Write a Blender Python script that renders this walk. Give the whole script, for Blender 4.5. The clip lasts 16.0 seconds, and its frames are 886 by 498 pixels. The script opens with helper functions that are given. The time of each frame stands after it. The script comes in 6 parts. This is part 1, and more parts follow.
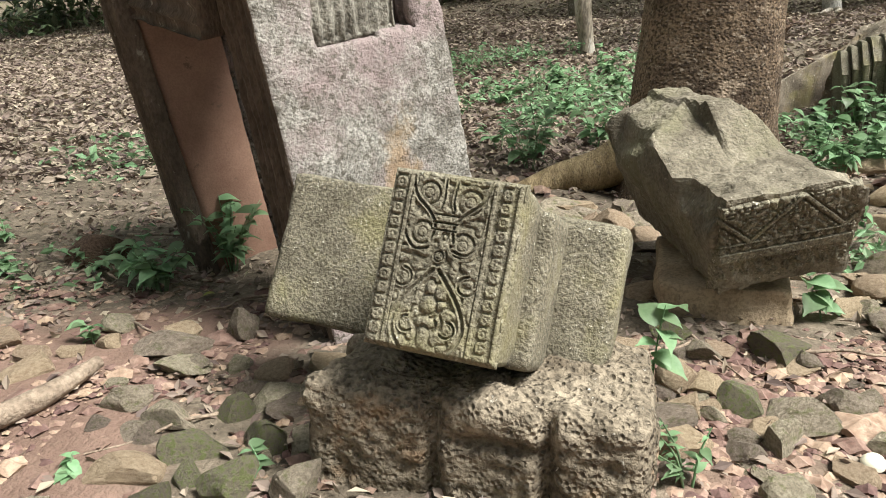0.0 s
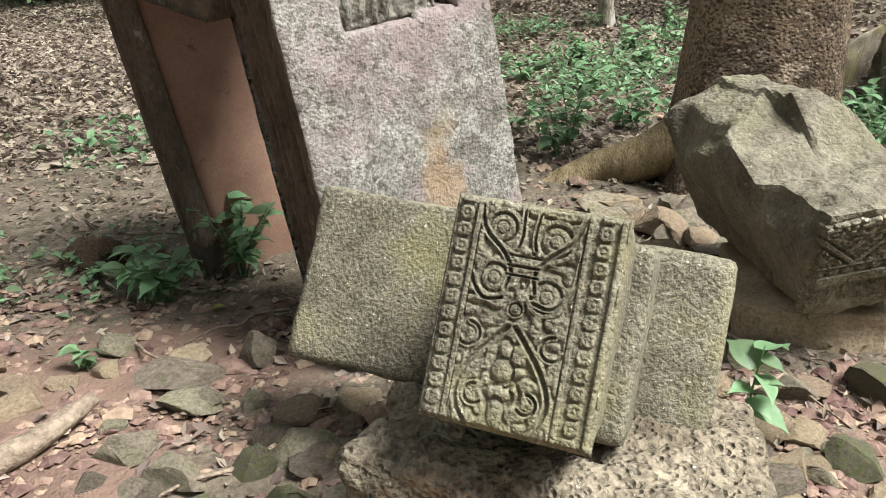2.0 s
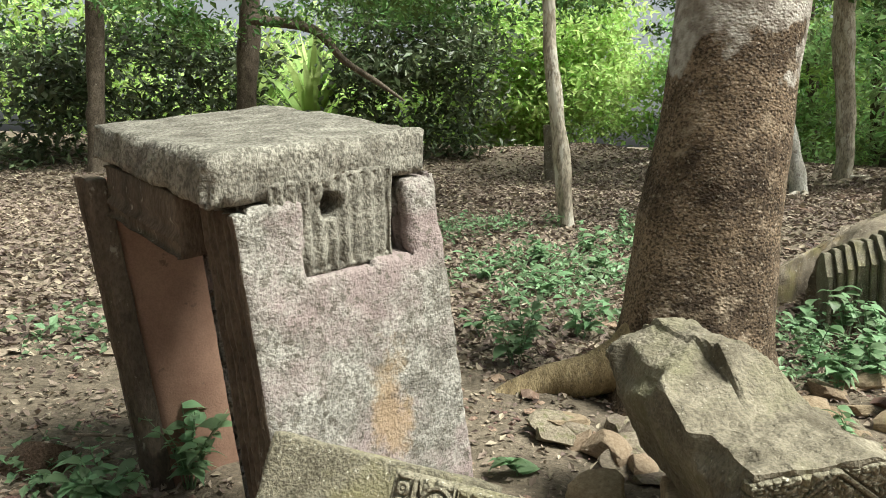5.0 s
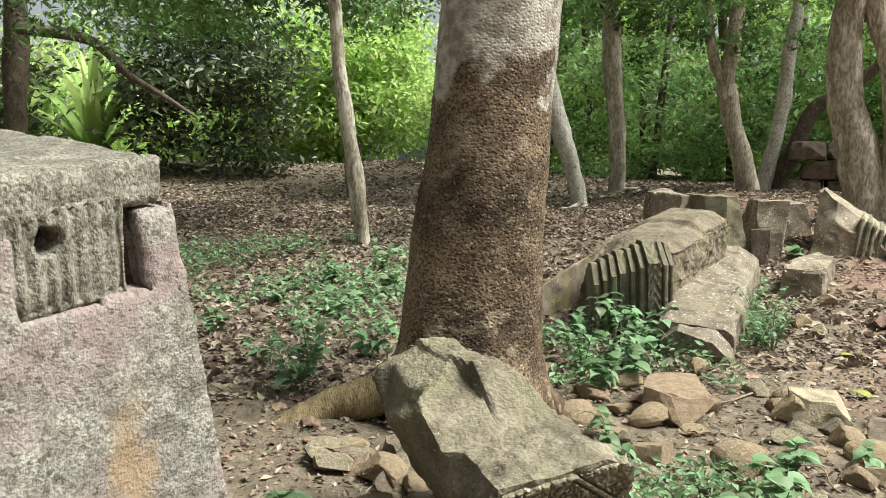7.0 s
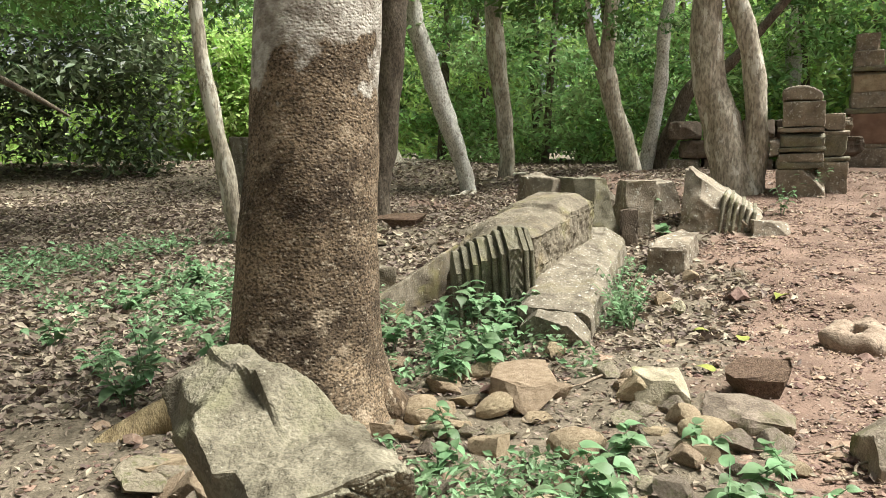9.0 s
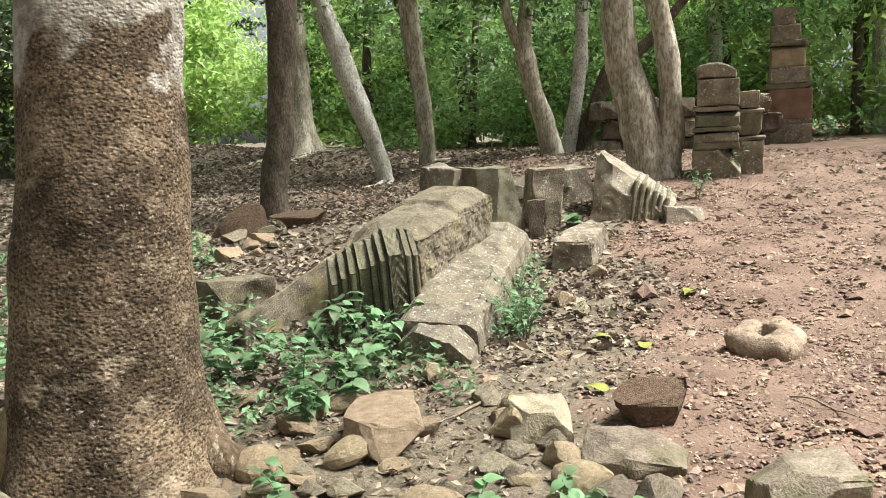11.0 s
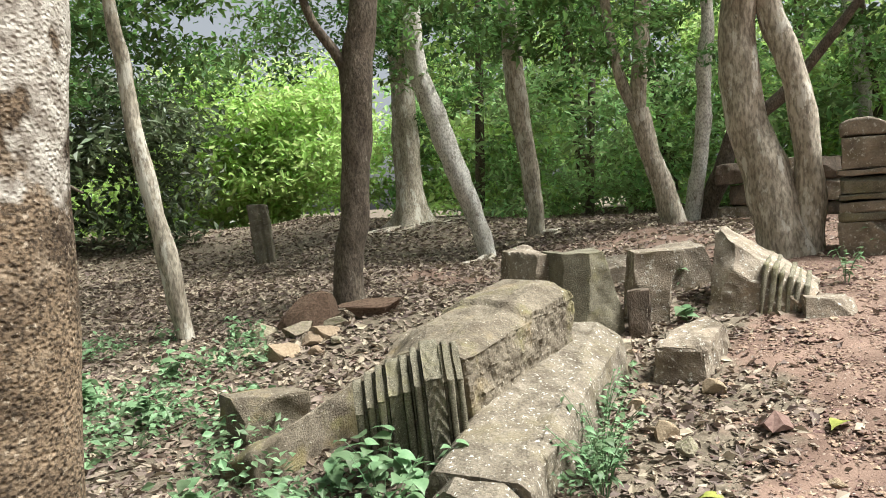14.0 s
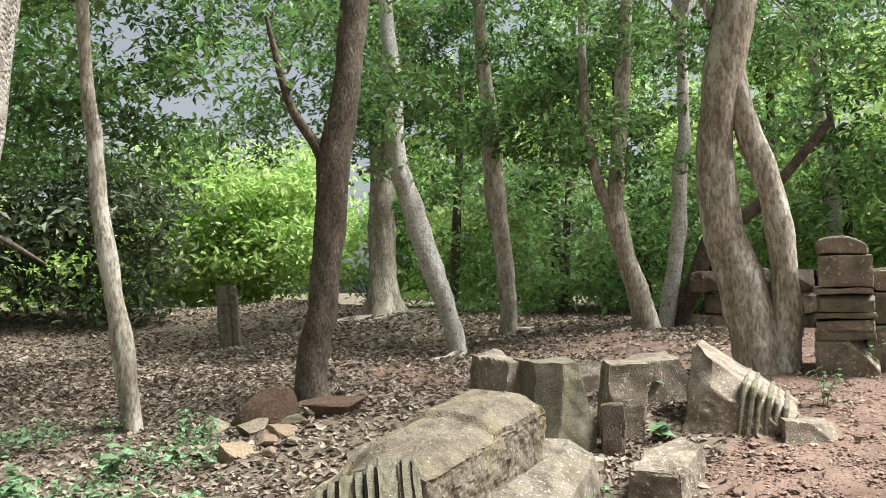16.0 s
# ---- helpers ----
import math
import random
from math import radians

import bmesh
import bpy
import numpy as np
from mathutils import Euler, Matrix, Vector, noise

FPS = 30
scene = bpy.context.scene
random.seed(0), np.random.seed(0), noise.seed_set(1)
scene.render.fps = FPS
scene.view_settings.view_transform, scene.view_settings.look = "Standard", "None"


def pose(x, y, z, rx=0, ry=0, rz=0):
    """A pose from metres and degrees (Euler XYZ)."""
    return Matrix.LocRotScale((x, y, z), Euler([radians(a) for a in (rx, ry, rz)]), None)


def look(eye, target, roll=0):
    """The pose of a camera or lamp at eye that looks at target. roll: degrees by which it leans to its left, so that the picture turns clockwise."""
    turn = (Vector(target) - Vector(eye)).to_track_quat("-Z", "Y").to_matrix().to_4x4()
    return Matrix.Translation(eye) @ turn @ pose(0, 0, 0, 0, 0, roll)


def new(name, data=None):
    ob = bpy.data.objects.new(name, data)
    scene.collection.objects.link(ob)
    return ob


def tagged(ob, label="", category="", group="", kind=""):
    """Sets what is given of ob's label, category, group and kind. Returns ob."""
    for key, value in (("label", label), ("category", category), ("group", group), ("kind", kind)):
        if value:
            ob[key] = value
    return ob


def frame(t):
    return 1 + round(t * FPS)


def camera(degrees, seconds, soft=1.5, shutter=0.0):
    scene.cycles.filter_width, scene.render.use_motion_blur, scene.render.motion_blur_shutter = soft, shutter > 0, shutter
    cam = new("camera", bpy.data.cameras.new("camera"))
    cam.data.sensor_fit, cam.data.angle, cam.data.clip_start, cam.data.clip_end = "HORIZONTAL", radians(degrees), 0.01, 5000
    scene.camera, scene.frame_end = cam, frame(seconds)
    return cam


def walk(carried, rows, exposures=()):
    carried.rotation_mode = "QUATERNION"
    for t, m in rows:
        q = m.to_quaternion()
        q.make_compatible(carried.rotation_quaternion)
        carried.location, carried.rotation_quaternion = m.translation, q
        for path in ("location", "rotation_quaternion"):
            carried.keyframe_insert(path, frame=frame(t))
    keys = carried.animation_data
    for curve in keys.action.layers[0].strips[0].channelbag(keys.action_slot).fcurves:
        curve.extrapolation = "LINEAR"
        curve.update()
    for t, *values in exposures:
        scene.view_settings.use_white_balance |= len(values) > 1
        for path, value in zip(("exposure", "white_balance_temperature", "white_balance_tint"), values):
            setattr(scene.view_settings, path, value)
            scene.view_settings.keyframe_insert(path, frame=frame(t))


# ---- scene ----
cam = camera(59.7, 16.0, soft=0.95)
PATH = [
    (0, (0.084, 0.114, 1.154), (0.004, 2.009, 0.518), -1.7),
    (0.5, (0.057, 0.241, 1.128), (-0.039, 2.125, 0.464), -1.8),
    (1, (0.055, 0.382, 1.132), (-0.034, 2.252, 0.429), -1.8),
    (1.5, (0.035, 0.433, 1.161), (-0.051, 2.302, 0.455), -1.7),
    (2, (-0.053, 0.491, 1.172), (-0.144, 2.36, 0.466), -1.7),
    (2.5, (-0.131, 0.524, 1.211), (-0.254, 2.419, 0.585), -1.0),
    (3, (-0.152, 0.52, 1.262), (-0.333, 2.455, 0.789), -1.1),
    (3.2, (-0.149, 0.507, 1.276), (-0.35, 2.456, 0.877), -1.0),
    (5.3, (0.029, 0.409, 1.408), (0.096, 2.389, 1.138), 1.7),
    (5.5, (0.052, 0.411, 1.412), (0.174, 2.39, 1.146), 1.6),
    (6, (0.103, 0.423, 1.416), (0.378, 2.387, 1.155), 1.8),
    (6.5, (0.145, 0.428, 1.424), (0.539, 2.374, 1.178), 1.7),
    (7, (0.189, 0.429, 1.434), (0.668, 2.358, 1.211), 1.1),
    (7.5, (0.243, 0.409, 1.453), (0.804, 2.318, 1.245), 0.8),
    (8, (0.334, 0.407, 1.444), (0.946, 2.301, 1.241), 0.3),
    (8.5, (0.465, 0.436, 1.444), (1.113, 2.315, 1.222), -0.2),
    (9, (0.652, 0.479, 1.432), (1.349, 2.337, 1.184), -0.9),
    (9.5, (0.82, 0.557, 1.458), (1.565, 2.392, 1.182), -1.2),
    (9.7, (0.903, 0.61, 1.431), (1.654, 2.444, 1.162), -1.4),
    (11.8, (1.635, 1.142, 1.524), (2.496, 2.92, 1.213), -3.0),
    (12, (1.705, 1.217, 1.513), (2.563, 2.996, 1.198), -3.1),
    (12.5, (1.875, 1.48, 1.537), (2.724, 3.263, 1.216), -3.1),
    (13, (1.991, 1.613, 1.589), (2.746, 3.439, 1.283), -3.6),
    (13.5, (2.189, 1.762, 1.586), (2.825, 3.645, 1.367), -3.8),
    (14, (2.317, 1.874, 1.627), (2.846, 3.799, 1.512), -3.9),
    (14.5, (2.352, 1.957, 1.686), (2.83, 3.899, 1.664), -3.7),
    (15, (2.384, 2.058, 1.714), (2.876, 3.997, 1.742), -2.9),
    (15.5, (2.409, 2.096, 1.726), (2.953, 4.019, 1.796), -1.7),
    (16, (2.416, 2.112, 1.736), (3.019, 4.016, 1.845), -0.9),
]
walk(cam, [(t, look(eye, target, roll)) for t, eye, target, roll in PATH],
     exposures=[(0, 1.10, 6250, 9), (2.5, 1.15, 6050, 7), (3.2, 1.17, 6150, 5), (5.5, 1.17, 6350, 3), (7, 1.14, 6400, 4), (9, 1.26, 6380, 5), (13, 1.26, 6250, 6), (16, 1.26, 6100, 9)])


WORLD_STRENGTH, SUN_STRENGTH = 0.062, 5.0


# ---- world, sun ----
def make_world():
    w = bpy.data.worlds.new("sky")
    w.use_nodes = True
    scene.world = w
    nt = w.node_tree
    bg = nt.nodes["Background"]
    sky = nt.nodes.new("ShaderNodeTexSky")
    sky.sky_type, sky.sun_disc = "NISHITA", False
    sky.sun_elevation, sky.sun_rotation = radians(57), radians(112)
    sky.air_density, sky.dust_density, sky.ozone_density = 1.0, 4.0, 1.0
    hsv = nt.nodes.new("ShaderNodeHueSaturation")
    hsv.inputs["Saturation"].default_value = 0.2
    nt.links.new(sky.outputs[0], hsv.inputs["Color"])
    nt.links.new(hsv.outputs[0], bg.inputs[0])
    bg.inputs[1].default_value = WORLD_STRENGTH


make_world()
sun_data = bpy.data.lights.new("sun", "SUN")
sun_data.energy, sun_data.angle, sun_data.color = SUN_STRENGTH, radians(24), (1.0, 0.97, 0.90)
sun = new("sun", sun_data)
sun.matrix_world = look((6.5, -2.6, 11), (0, 0, 0))


# ---- numbers ----
def vnoise(p, seed=0):
    """Smooth value noise in -1..1 at points p (N x 3)."""
    p = np.asarray(p, float)
    i = np.floor(p).astype(np.int64)
    f = p - i
    f = f * f * (3 - 2 * f)
    out = np.zeros(len(p))
    for dx in (0, 1):
        for dy in (0, 1):
            for dz in (0, 1):
                h = (i[:, 0] + dx) * 374761393 + (i[:, 1] + dy) * 668265263 + (i[:, 2] + dz) * 2147483647 + seed * 974711
                h = (h ^ (h >> 13)) * 1274126177 & 0x7FFFFFFF
                h = (h ^ (h >> 16)) & 0xFFFF
                wt = (f[:, 0] if dx else 1 - f[:, 0]) * (f[:, 1] if dy else 1 - f[:, 1]) * (f[:, 2] if dz else 1 - f[:, 2])
                out += wt * (h / 32767.5 - 1)
    return out


def fbm(p, octaves=3, seed=0):
    p = np.asarray(p, float)
    return sum(vnoise(p * 2 ** k, seed + k) * 0.5 ** k for k in range(octaves))


def step(a, b, v):
    k = np.clip((np.asarray(v, float) - a) / (b - a), 0, 1)
    return k * k * (3 - 2 * k)


def height(x, y):
    """The ground's height."""
    x, y = np.asarray(x, float), np.asarray(y, float)
    s = 0.6 * x + 0.8 * y
    slope = 0.142 * (0.6 + 0.4 * step(1.5, 3.5, x))
    z = np.minimum(slope * np.clip(s - 7.4, 0, None), 0.5 + 0.45 * step(6, 11, x))
    z = z - 0.2 * step(14, 22, y) * (1 - step(3, 6, x)) + 0.45 * step(18, 25, y) * step(4, 7, x) * (1 - step(8, 12, x))
    z = z + 0.92 * step(24, 32, y) * (1 - step(4, 9, x)) - 2.2 * step(33, 42, y) * (1 - step(2, 12, x))
    p = np.stack([x.ravel(), y.ravel(), np.zeros(x.size)], 1)
    return z + (fbm(p * 0.9, 3, 5) * 0.035).reshape(x.shape)


def hz(x, y):
    return float(height(np.array([x]), np.array([y]))[0])


# ---- materials ----
def mat(name, dark, light, scale=6.0, rough=0.9, bump=0.4, fine=60.0, spots=None, spot_scale=9.0, spot_cut=0.6, spot_amount=0.8,
        patches=None, patch_scale=1.6, patch_cut=0.55, stretch=(1, 1, 1), vary=0.0, translucent=0.0, specular=0.25, pits=0.0, moss=None, speckle=0.6, relief=0.02, stain=None, contrast=0.2):
    m = bpy.data.materials.new(name)
    m.use_nodes = True
    nt = m.node_tree
    node, link = nt.nodes.new, nt.links.new
    bsdf = nt.nodes["Principled BSDF"]
    bsdf.inputs["Roughness"].default_value = rough
    bsdf.inputs["Specular IOR Level"].default_value = specular
    tc = node("ShaderNodeTexCoord")
    mp = node("ShaderNodeMapping")
    mp.inputs["Scale"].default_value = stretch
    link(tc.outputs["Object"], mp.inputs["Vector"])

    def tex(sc, detail=6.0, roughness=0.6):
        t = node("ShaderNodeTexNoise")
        t.inputs["Scale"].default_value, t.inputs["Detail"].default_value, t.inputs["Roughness"].default_value = sc, detail, roughness
        link(mp.outputs[0], t.inputs["Vector"])
        return t.outputs["Fac"]

    def ramp(src, a, b):
        r = node("ShaderNodeMapRange")
        r.inputs["From Min"].default_value, r.inputs["From Max"].default_value = a, b
        link(src, r.inputs["Value"])
        return r.outputs[0]

    def mix(fac, a, b):
        x = node("ShaderNodeMix")
        x.data_type = "RGBA"
        for sock, val in ((x.inputs[0], fac), (x.inputs[6], a), (x.inputs[7], b)):
            if isinstance(val, (tuple, float, int)):
                sock.default_value = (*val, 1) if isinstance(val, tuple) else val
            else:
                link(val, sock)
        return x.outputs[2]

    def times(a, k):
        x = node("ShaderNodeMath")
        x.operation = "MULTIPLY"
        link(a, x.inputs[0])
        x.inputs[1].default_value = k
        return x.outputs[0]

    big, small = tex(scale), tex(fine, 3.0)
    col = mix(ramp(big, 0.5 - contrast, 0.5 + contrast), dark, light)
    col = mix(times(ramp(small, 0.42, 0.62), speckle * 0.6), col, tuple(c * 0.25 for c in dark))
    if patches:
        col = mix(times(ramp(tex(patch_scale, 8.0, 0.65), patch_cut - 0.04, patch_cut + 0.08), 0.85), col, patches)
    if moss:
        col = mix(times(ramp(tex(2.7, 8.0, 0.7), 0.52, 0.66), 0.7), col, moss)
    if spots:
        col = mix(times(ramp(tex(spot_scale, 5.0, 0.7), spot_cut, spot_cut + 0.05), spot_amount), col, spots)
    if stain:
        centre, spread, tint = stain
        off, mul, length = node("ShaderNodeVectorMath"), node("ShaderNodeVectorMath"), node("ShaderNodeVectorMath")
        off.operation, mul.operation, length.operation = "SUBTRACT", "MULTIPLY", "LENGTH"
        link(tc.outputs["Object"], off.inputs[0])
        off.inputs[1].default_value, mul.inputs[1].default_value = centre, spread
        link(off.outputs[0], mul.inputs[0])
        link(mul.outputs[0], length.inputs[0])
        near = node("ShaderNodeMath")
        near.operation = "SUBTRACT"
        link(tex(11, 7.0, 0.7), near.inputs[0])
        link(times(length.outputs["Value"], 0.32), near.inputs[1])
        col = mix(times(ramp(near.outputs[0], 0.12, 0.34), 0.7), col, tint)
    if vary:
        geo, info = node("ShaderNodeNewGeometry"), node("ShaderNodeObjectInfo")
        add = node("ShaderNodeMath")
        link(geo.outputs["Random Per Island"], add.inputs[0])
        link(info.outputs["Random"], add.inputs[1])
        fr = node("ShaderNodeMath")
        fr.operation = "FRACT"
        link(add.outputs[0], fr.inputs[0])
        hsv = node("ShaderNodeHueSaturation")
        r = node("ShaderNodeMapRange")
        r.inputs["To Min"].default_value, r.inputs["To Max"].default_value = 1 - vary, 1 + vary
        link(fr.outputs[0], r.inputs["Value"])
        link(r.outputs[0], hsv.inputs["Value"])
        r2 = node("ShaderNodeMapRange")
        r2.inputs["To Min"].default_value, r2.inputs["To Max"].default_value = 0.5 - vary * 0.06, 0.5 + vary * 0.04
        link(fr.outputs[0], r2.inputs["Value"])
        link(r2.outputs[0], hsv.inputs["Hue"])
        link(col, hsv.inputs["Color"])
        col = hsv.outputs[0]
    link(col, bsdf.inputs["Base Color"])
    if bump:
        hsum = node("ShaderNodeMath")
        link(big, hsum.inputs[0])
        link(times(small, 0.6), hsum.inputs[1])
        src = hsum.outputs[0]
        if pits:
            v = node("ShaderNodeTexVoronoi")
            v.inputs["Scale"].default_value = pits
            link(mp.outputs[0], v.inputs["Vector"])
            h2 = node("ShaderNodeMath")
            link(src, h2.inputs[0])
            link(times(ramp(v.outputs["Distance"], 0.0, 0.5), 0.5), h2.inputs[1])
            src = h2.outputs[0]
        b = node("ShaderNodeBump")
        b.inputs["Strength"].default_value, b.inputs["Distance"].default_value = min(1.0, bump * 1.5), relief
        link(src, b.inputs["Height"])
        link(b.outputs[0], bsdf.inputs["Normal"])
    if translucent:
        tr, ms = node("ShaderNodeBsdfTranslucent"), node("ShaderNodeMixShader")
        link(col, tr.inputs["Color"])
        ms.inputs[0].default_value = translucent
        link(bsdf.outputs[0], ms.inputs[1])
        link(tr.outputs[0], ms.inputs[2])
        link(ms.outputs[0], nt.nodes["Material Output"].inputs["Surface"])
    return m


M_CARVED = mat("olive_sandstone", (0.128, 0.112, 0.0765), (0.289, 0.259, 0.187), 6, fine=110, spots=(0.55, 0.52, 0.42), spot_scale=70, spot_cut=0.62, bump=0.9, moss=(0.20, 0.18, 0.085), relief=0.014, speckle=1.0)
M_BROKEN = mat("broken_sandstone", (0.112, 0.0948, 0.0665), (0.281, 0.246, 0.181), 5, fine=75, spots=(0.40, 0.37, 0.30), spot_scale=60, spot_cut=0.63, bump=1.0, relief=0.018, speckle=0.65, moss=(0.15, 0.14, 0.08), contrast=0.15)
M_GREY = mat("grey_sandstone", (0.151, 0.118, 0.0872), (0.36, 0.3, 0.229), 4, fine=70, spots=(0.58, 0.55, 0.48), spot_scale=24, spot_cut=0.58, bump=0.9, moss=(0.17, 0.14, 0.085), patches=(0.27, 0.20, 0.135), patch_scale=2.0, patch_cut=0.58, relief=0.02, speckle=0.5, contrast=0.15)
M_COLUMN = mat("mossy_sandstone", (0.12, 0.096, 0.068), (0.252, 0.211, 0.156), 5, fine=70, spots=(0.48, 0.44, 0.36), spot_scale=40, spot_cut=0.62, bump=0.9, moss=(0.17, 0.15, 0.06), patches=(0.22, 0.165, 0.09), patch_scale=2.4, patch_cut=0.56, relief=0.02, speckle=0.7, contrast=0.15)
M_PILLAR = mat("white_lichened_sandstone", (0.128, 0.104, 0.076), (0.259, 0.22, 0.168), 5, fine=60, spots=(0.66, 0.63, 0.55), spot_scale=34, spot_cut=0.595, bump=0.9, moss=(0.17, 0.14, 0.085), relief=0.018, speckle=0.7, contrast=0.15)
M_LICHEN = mat("lichened_sandstone", (0.145, 0.128, 0.106), (0.456, 0.432, 0.38), 12, fine=95, spots=(0.10, 0.088, 0.068), spot_scale=34, spot_cut=0.55, spot_amount=0.8, patches=(0.26, 0.20, 0.19), patch_scale=2.4, patch_cut=0.49, bump=1.0, relief=0.016, speckle=1.0,
               stain=((0.43, -0.05, 0.55), (14, 14, 4.6), (0.28, 0.19, 0.105)))
M_RIBBED = mat("ribbed_sandstone", (0.136, 0.12, 0.096), (0.377, 0.353, 0.291), 9, fine=90, spots=(0.10, 0.09, 0.07), spot_scale=20, spot_cut=0.56, stretch=(1, 1, 0.8), bump=0.9, relief=0.02, speckle=1.0)
M_RED = mat("red_sandstone", (0.168, 0.092, 0.064), (0.304, 0.188, 0.132), 2.5, fine=120, spots=(0.13, 0.085, 0.06), spot_scale=12, spot_cut=0.64, bump=0.3, speckle=0.3, relief=0.008)
M_BROWN = mat("brown_sandstone", (0.0595, 0.0442, 0.0323), (0.18, 0.135, 0.099), 7, fine=80, spots=(0.32, 0.28, 0.22), spot_scale=18, spot_cut=0.62, bump=0.6, stretch=(1, 1, 0.5))
M_PITTED = mat("pitted_stone", (0.12, 0.0944, 0.064), (0.332, 0.276, 0.2), 9, fine=48, spots=(0.60, 0.56, 0.47), spot_scale=24, spot_cut=0.65, bump=1.0, pits=60, relief=0.025, speckle=1.0, patches=(0.32, 0.20, 0.11), patch_scale=3.5, patch_cut=0.58)
M_LATERITE = mat("laterite", (0.09, 0.055, 0.037), (0.26, 0.17, 0.115), 12, fine=60, bump=1.0, pits=30)
M_ROCK = mat("rubble_stone", (0.185, 0.15, 0.105), (0.44, 0.37, 0.275), 7, fine=80, spots=(0.55, 0.50, 0.40), spot_scale=26, spot_cut=0.65, bump=0.8, vary=0.35, moss=(0.13, 0.145, 0.045), relief=0.012)
M_MOSSROCK = mat("mossy_stone", (0.12, 0.105, 0.07), (0.29, 0.25, 0.18), 6, fine=80, bump=0.9, patches=(0.115, 0.135, 0.04), patch_scale=6, patch_cut=0.50, relief=0.012, vary=0.25)
M_OCHRE = mat("ochre_stone", (0.25, 0.18, 0.11), (0.46, 0.36, 0.245), 6, fine=80, spots=(0.17, 0.13, 0.09), spot_scale=14, spot_cut=0.60, bump=0.6, relief=0.01, vary=0.15)
M_CHIP = mat("earth_chips", (0.153, 0.0918, 0.0654), (0.348, 0.246, 0.187), 30, fine=120, bump=0.4, vary=0.5, relief=0.005)
M_BARK = mat("dark_flaky_bark", (0.05, 0.035, 0.022), (0.22, 0.15, 0.095), 16, fine=45, spots=(0.38, 0.31, 0.23), spot_scale=14, spot_cut=0.58, spot_amount=0.75, stretch=(1, 1, 0.8), bump=1.0, pits=20)
M_ROOT = mat("ochre_root_bark", (0.203, 0.146, 0.075), (0.421, 0.328, 0.187), 9, fine=60, spots=(0.12, 0.09, 0.06), spot_scale=16, spot_cut=0.58, bump=0.9, stretch=(2.2, 0.8, 0.8))
M_PALE = mat("pale_smooth_bark", (0.42, 0.385, 0.33), (0.74, 0.71, 0.65), 4, fine=34, spots=(0.15, 0.12, 0.09), spot_scale=7, spot_cut=0.60, bump=0.5, stretch=(1, 1, 0.6), speckle=1.0)
M_TRUNK = mat("grey_brown_bark", (0.25, 0.205, 0.15), (0.58, 0.51, 0.41), 6, fine=30, spots=(0.60, 0.56, 0.48), spot_scale=5, spot_cut=0.55, stretch=(1, 1, 0.35), bump=0.9, speckle=1.0)
M_TRUNKDARK = mat("dark_bark", (0.07, 0.052, 0.038), (0.20, 0.16, 0.12), 7, fine=40, spots=(0.30, 0.26, 0.21), spot_scale=9, spot_cut=0.62, stretch=(1, 1, 0.5), bump=0.8, speckle=1.0)
M_LEAF = mat("green_leaf", (0.04, 0.09, 0.026), (0.19, 0.32, 0.095), 0.5, rough=0.5, bump=0, vary=0.5, translucent=0.45, specular=0.35, speckle=0.0, contrast=0.14)
M_LEAFDARK = mat("dark_leaf", (0.04, 0.065, 0.03), (0.15, 0.18, 0.09), 1.2, rough=0.45, bump=0, vary=0.55, translucent=0.3, specular=0.45, speckle=0.0)
# Yellow-green leaf lightened beyond its own tone: sunlight is put into the colour.
M_LIMESUN = mat("sun_lightened_lime_leaf", (0.34, 0.50, 0.14), (0.56, 0.70, 0.28), 0.9, rough=0.55, bump=0, vary=0.35, translucent=0.5, speckle=0.0)
# Lighter copy of M_LEAF: the far woods' sun and haze put into colour.
M_LEAFLIT = mat("lit_green_leaf", (0.17, 0.30, 0.11), (0.47, 0.63, 0.28), 0.6, rough=0.5, bump=0, vary=0.5, translucent=0.5, specular=0.35, speckle=0.0, contrast=0.14)
M_WEED = mat("weed_leaf", (0.12, 0.22, 0.10), (0.27, 0.39, 0.215), 9, rough=0.5, bump=0.1, vary=0.4, translucent=0.35, specular=0.35, speckle=0.1)
M_LITTER = mat("dead_leaf", (0.14, 0.105, 0.078), (0.34, 0.275, 0.215), 4, rough=0.7, bump=0, vary=0.55, translucent=0.1, speckle=0.1)
M_LITTERPALE = mat("pale_dead_leaf", (0.22, 0.155, 0.118), (0.42, 0.33, 0.265), 4, rough=0.7, bump=0, vary=0.35, translucent=0.1, speckle=0.1)
M_YELLOW = mat("fallen_green_leaf", (0.14, 0.17, 0.03), (0.30, 0.29, 0.07), 20, rough=0.6, bump=0.1, speckle=0.2)
M_RING = mat("brown_worn_stone", (0.20, 0.14, 0.10), (0.42, 0.325, 0.245), 7, fine=60, spots=(0.08, 0.055, 0.04), spot_scale=18, spot_cut=0.58, bump=0.8, relief=0.012)
M_TWIG = mat("dry_wood", (0.15, 0.11, 0.08), (0.38, 0.30, 0.22), 12, fine=60, bump=0.6)
M_SHELL = mat("pale_shell", (0.62, 0.58, 0.42), (0.80, 0.77, 0.62), 20, rough=0.5, bump=0.1, speckle=0.0)


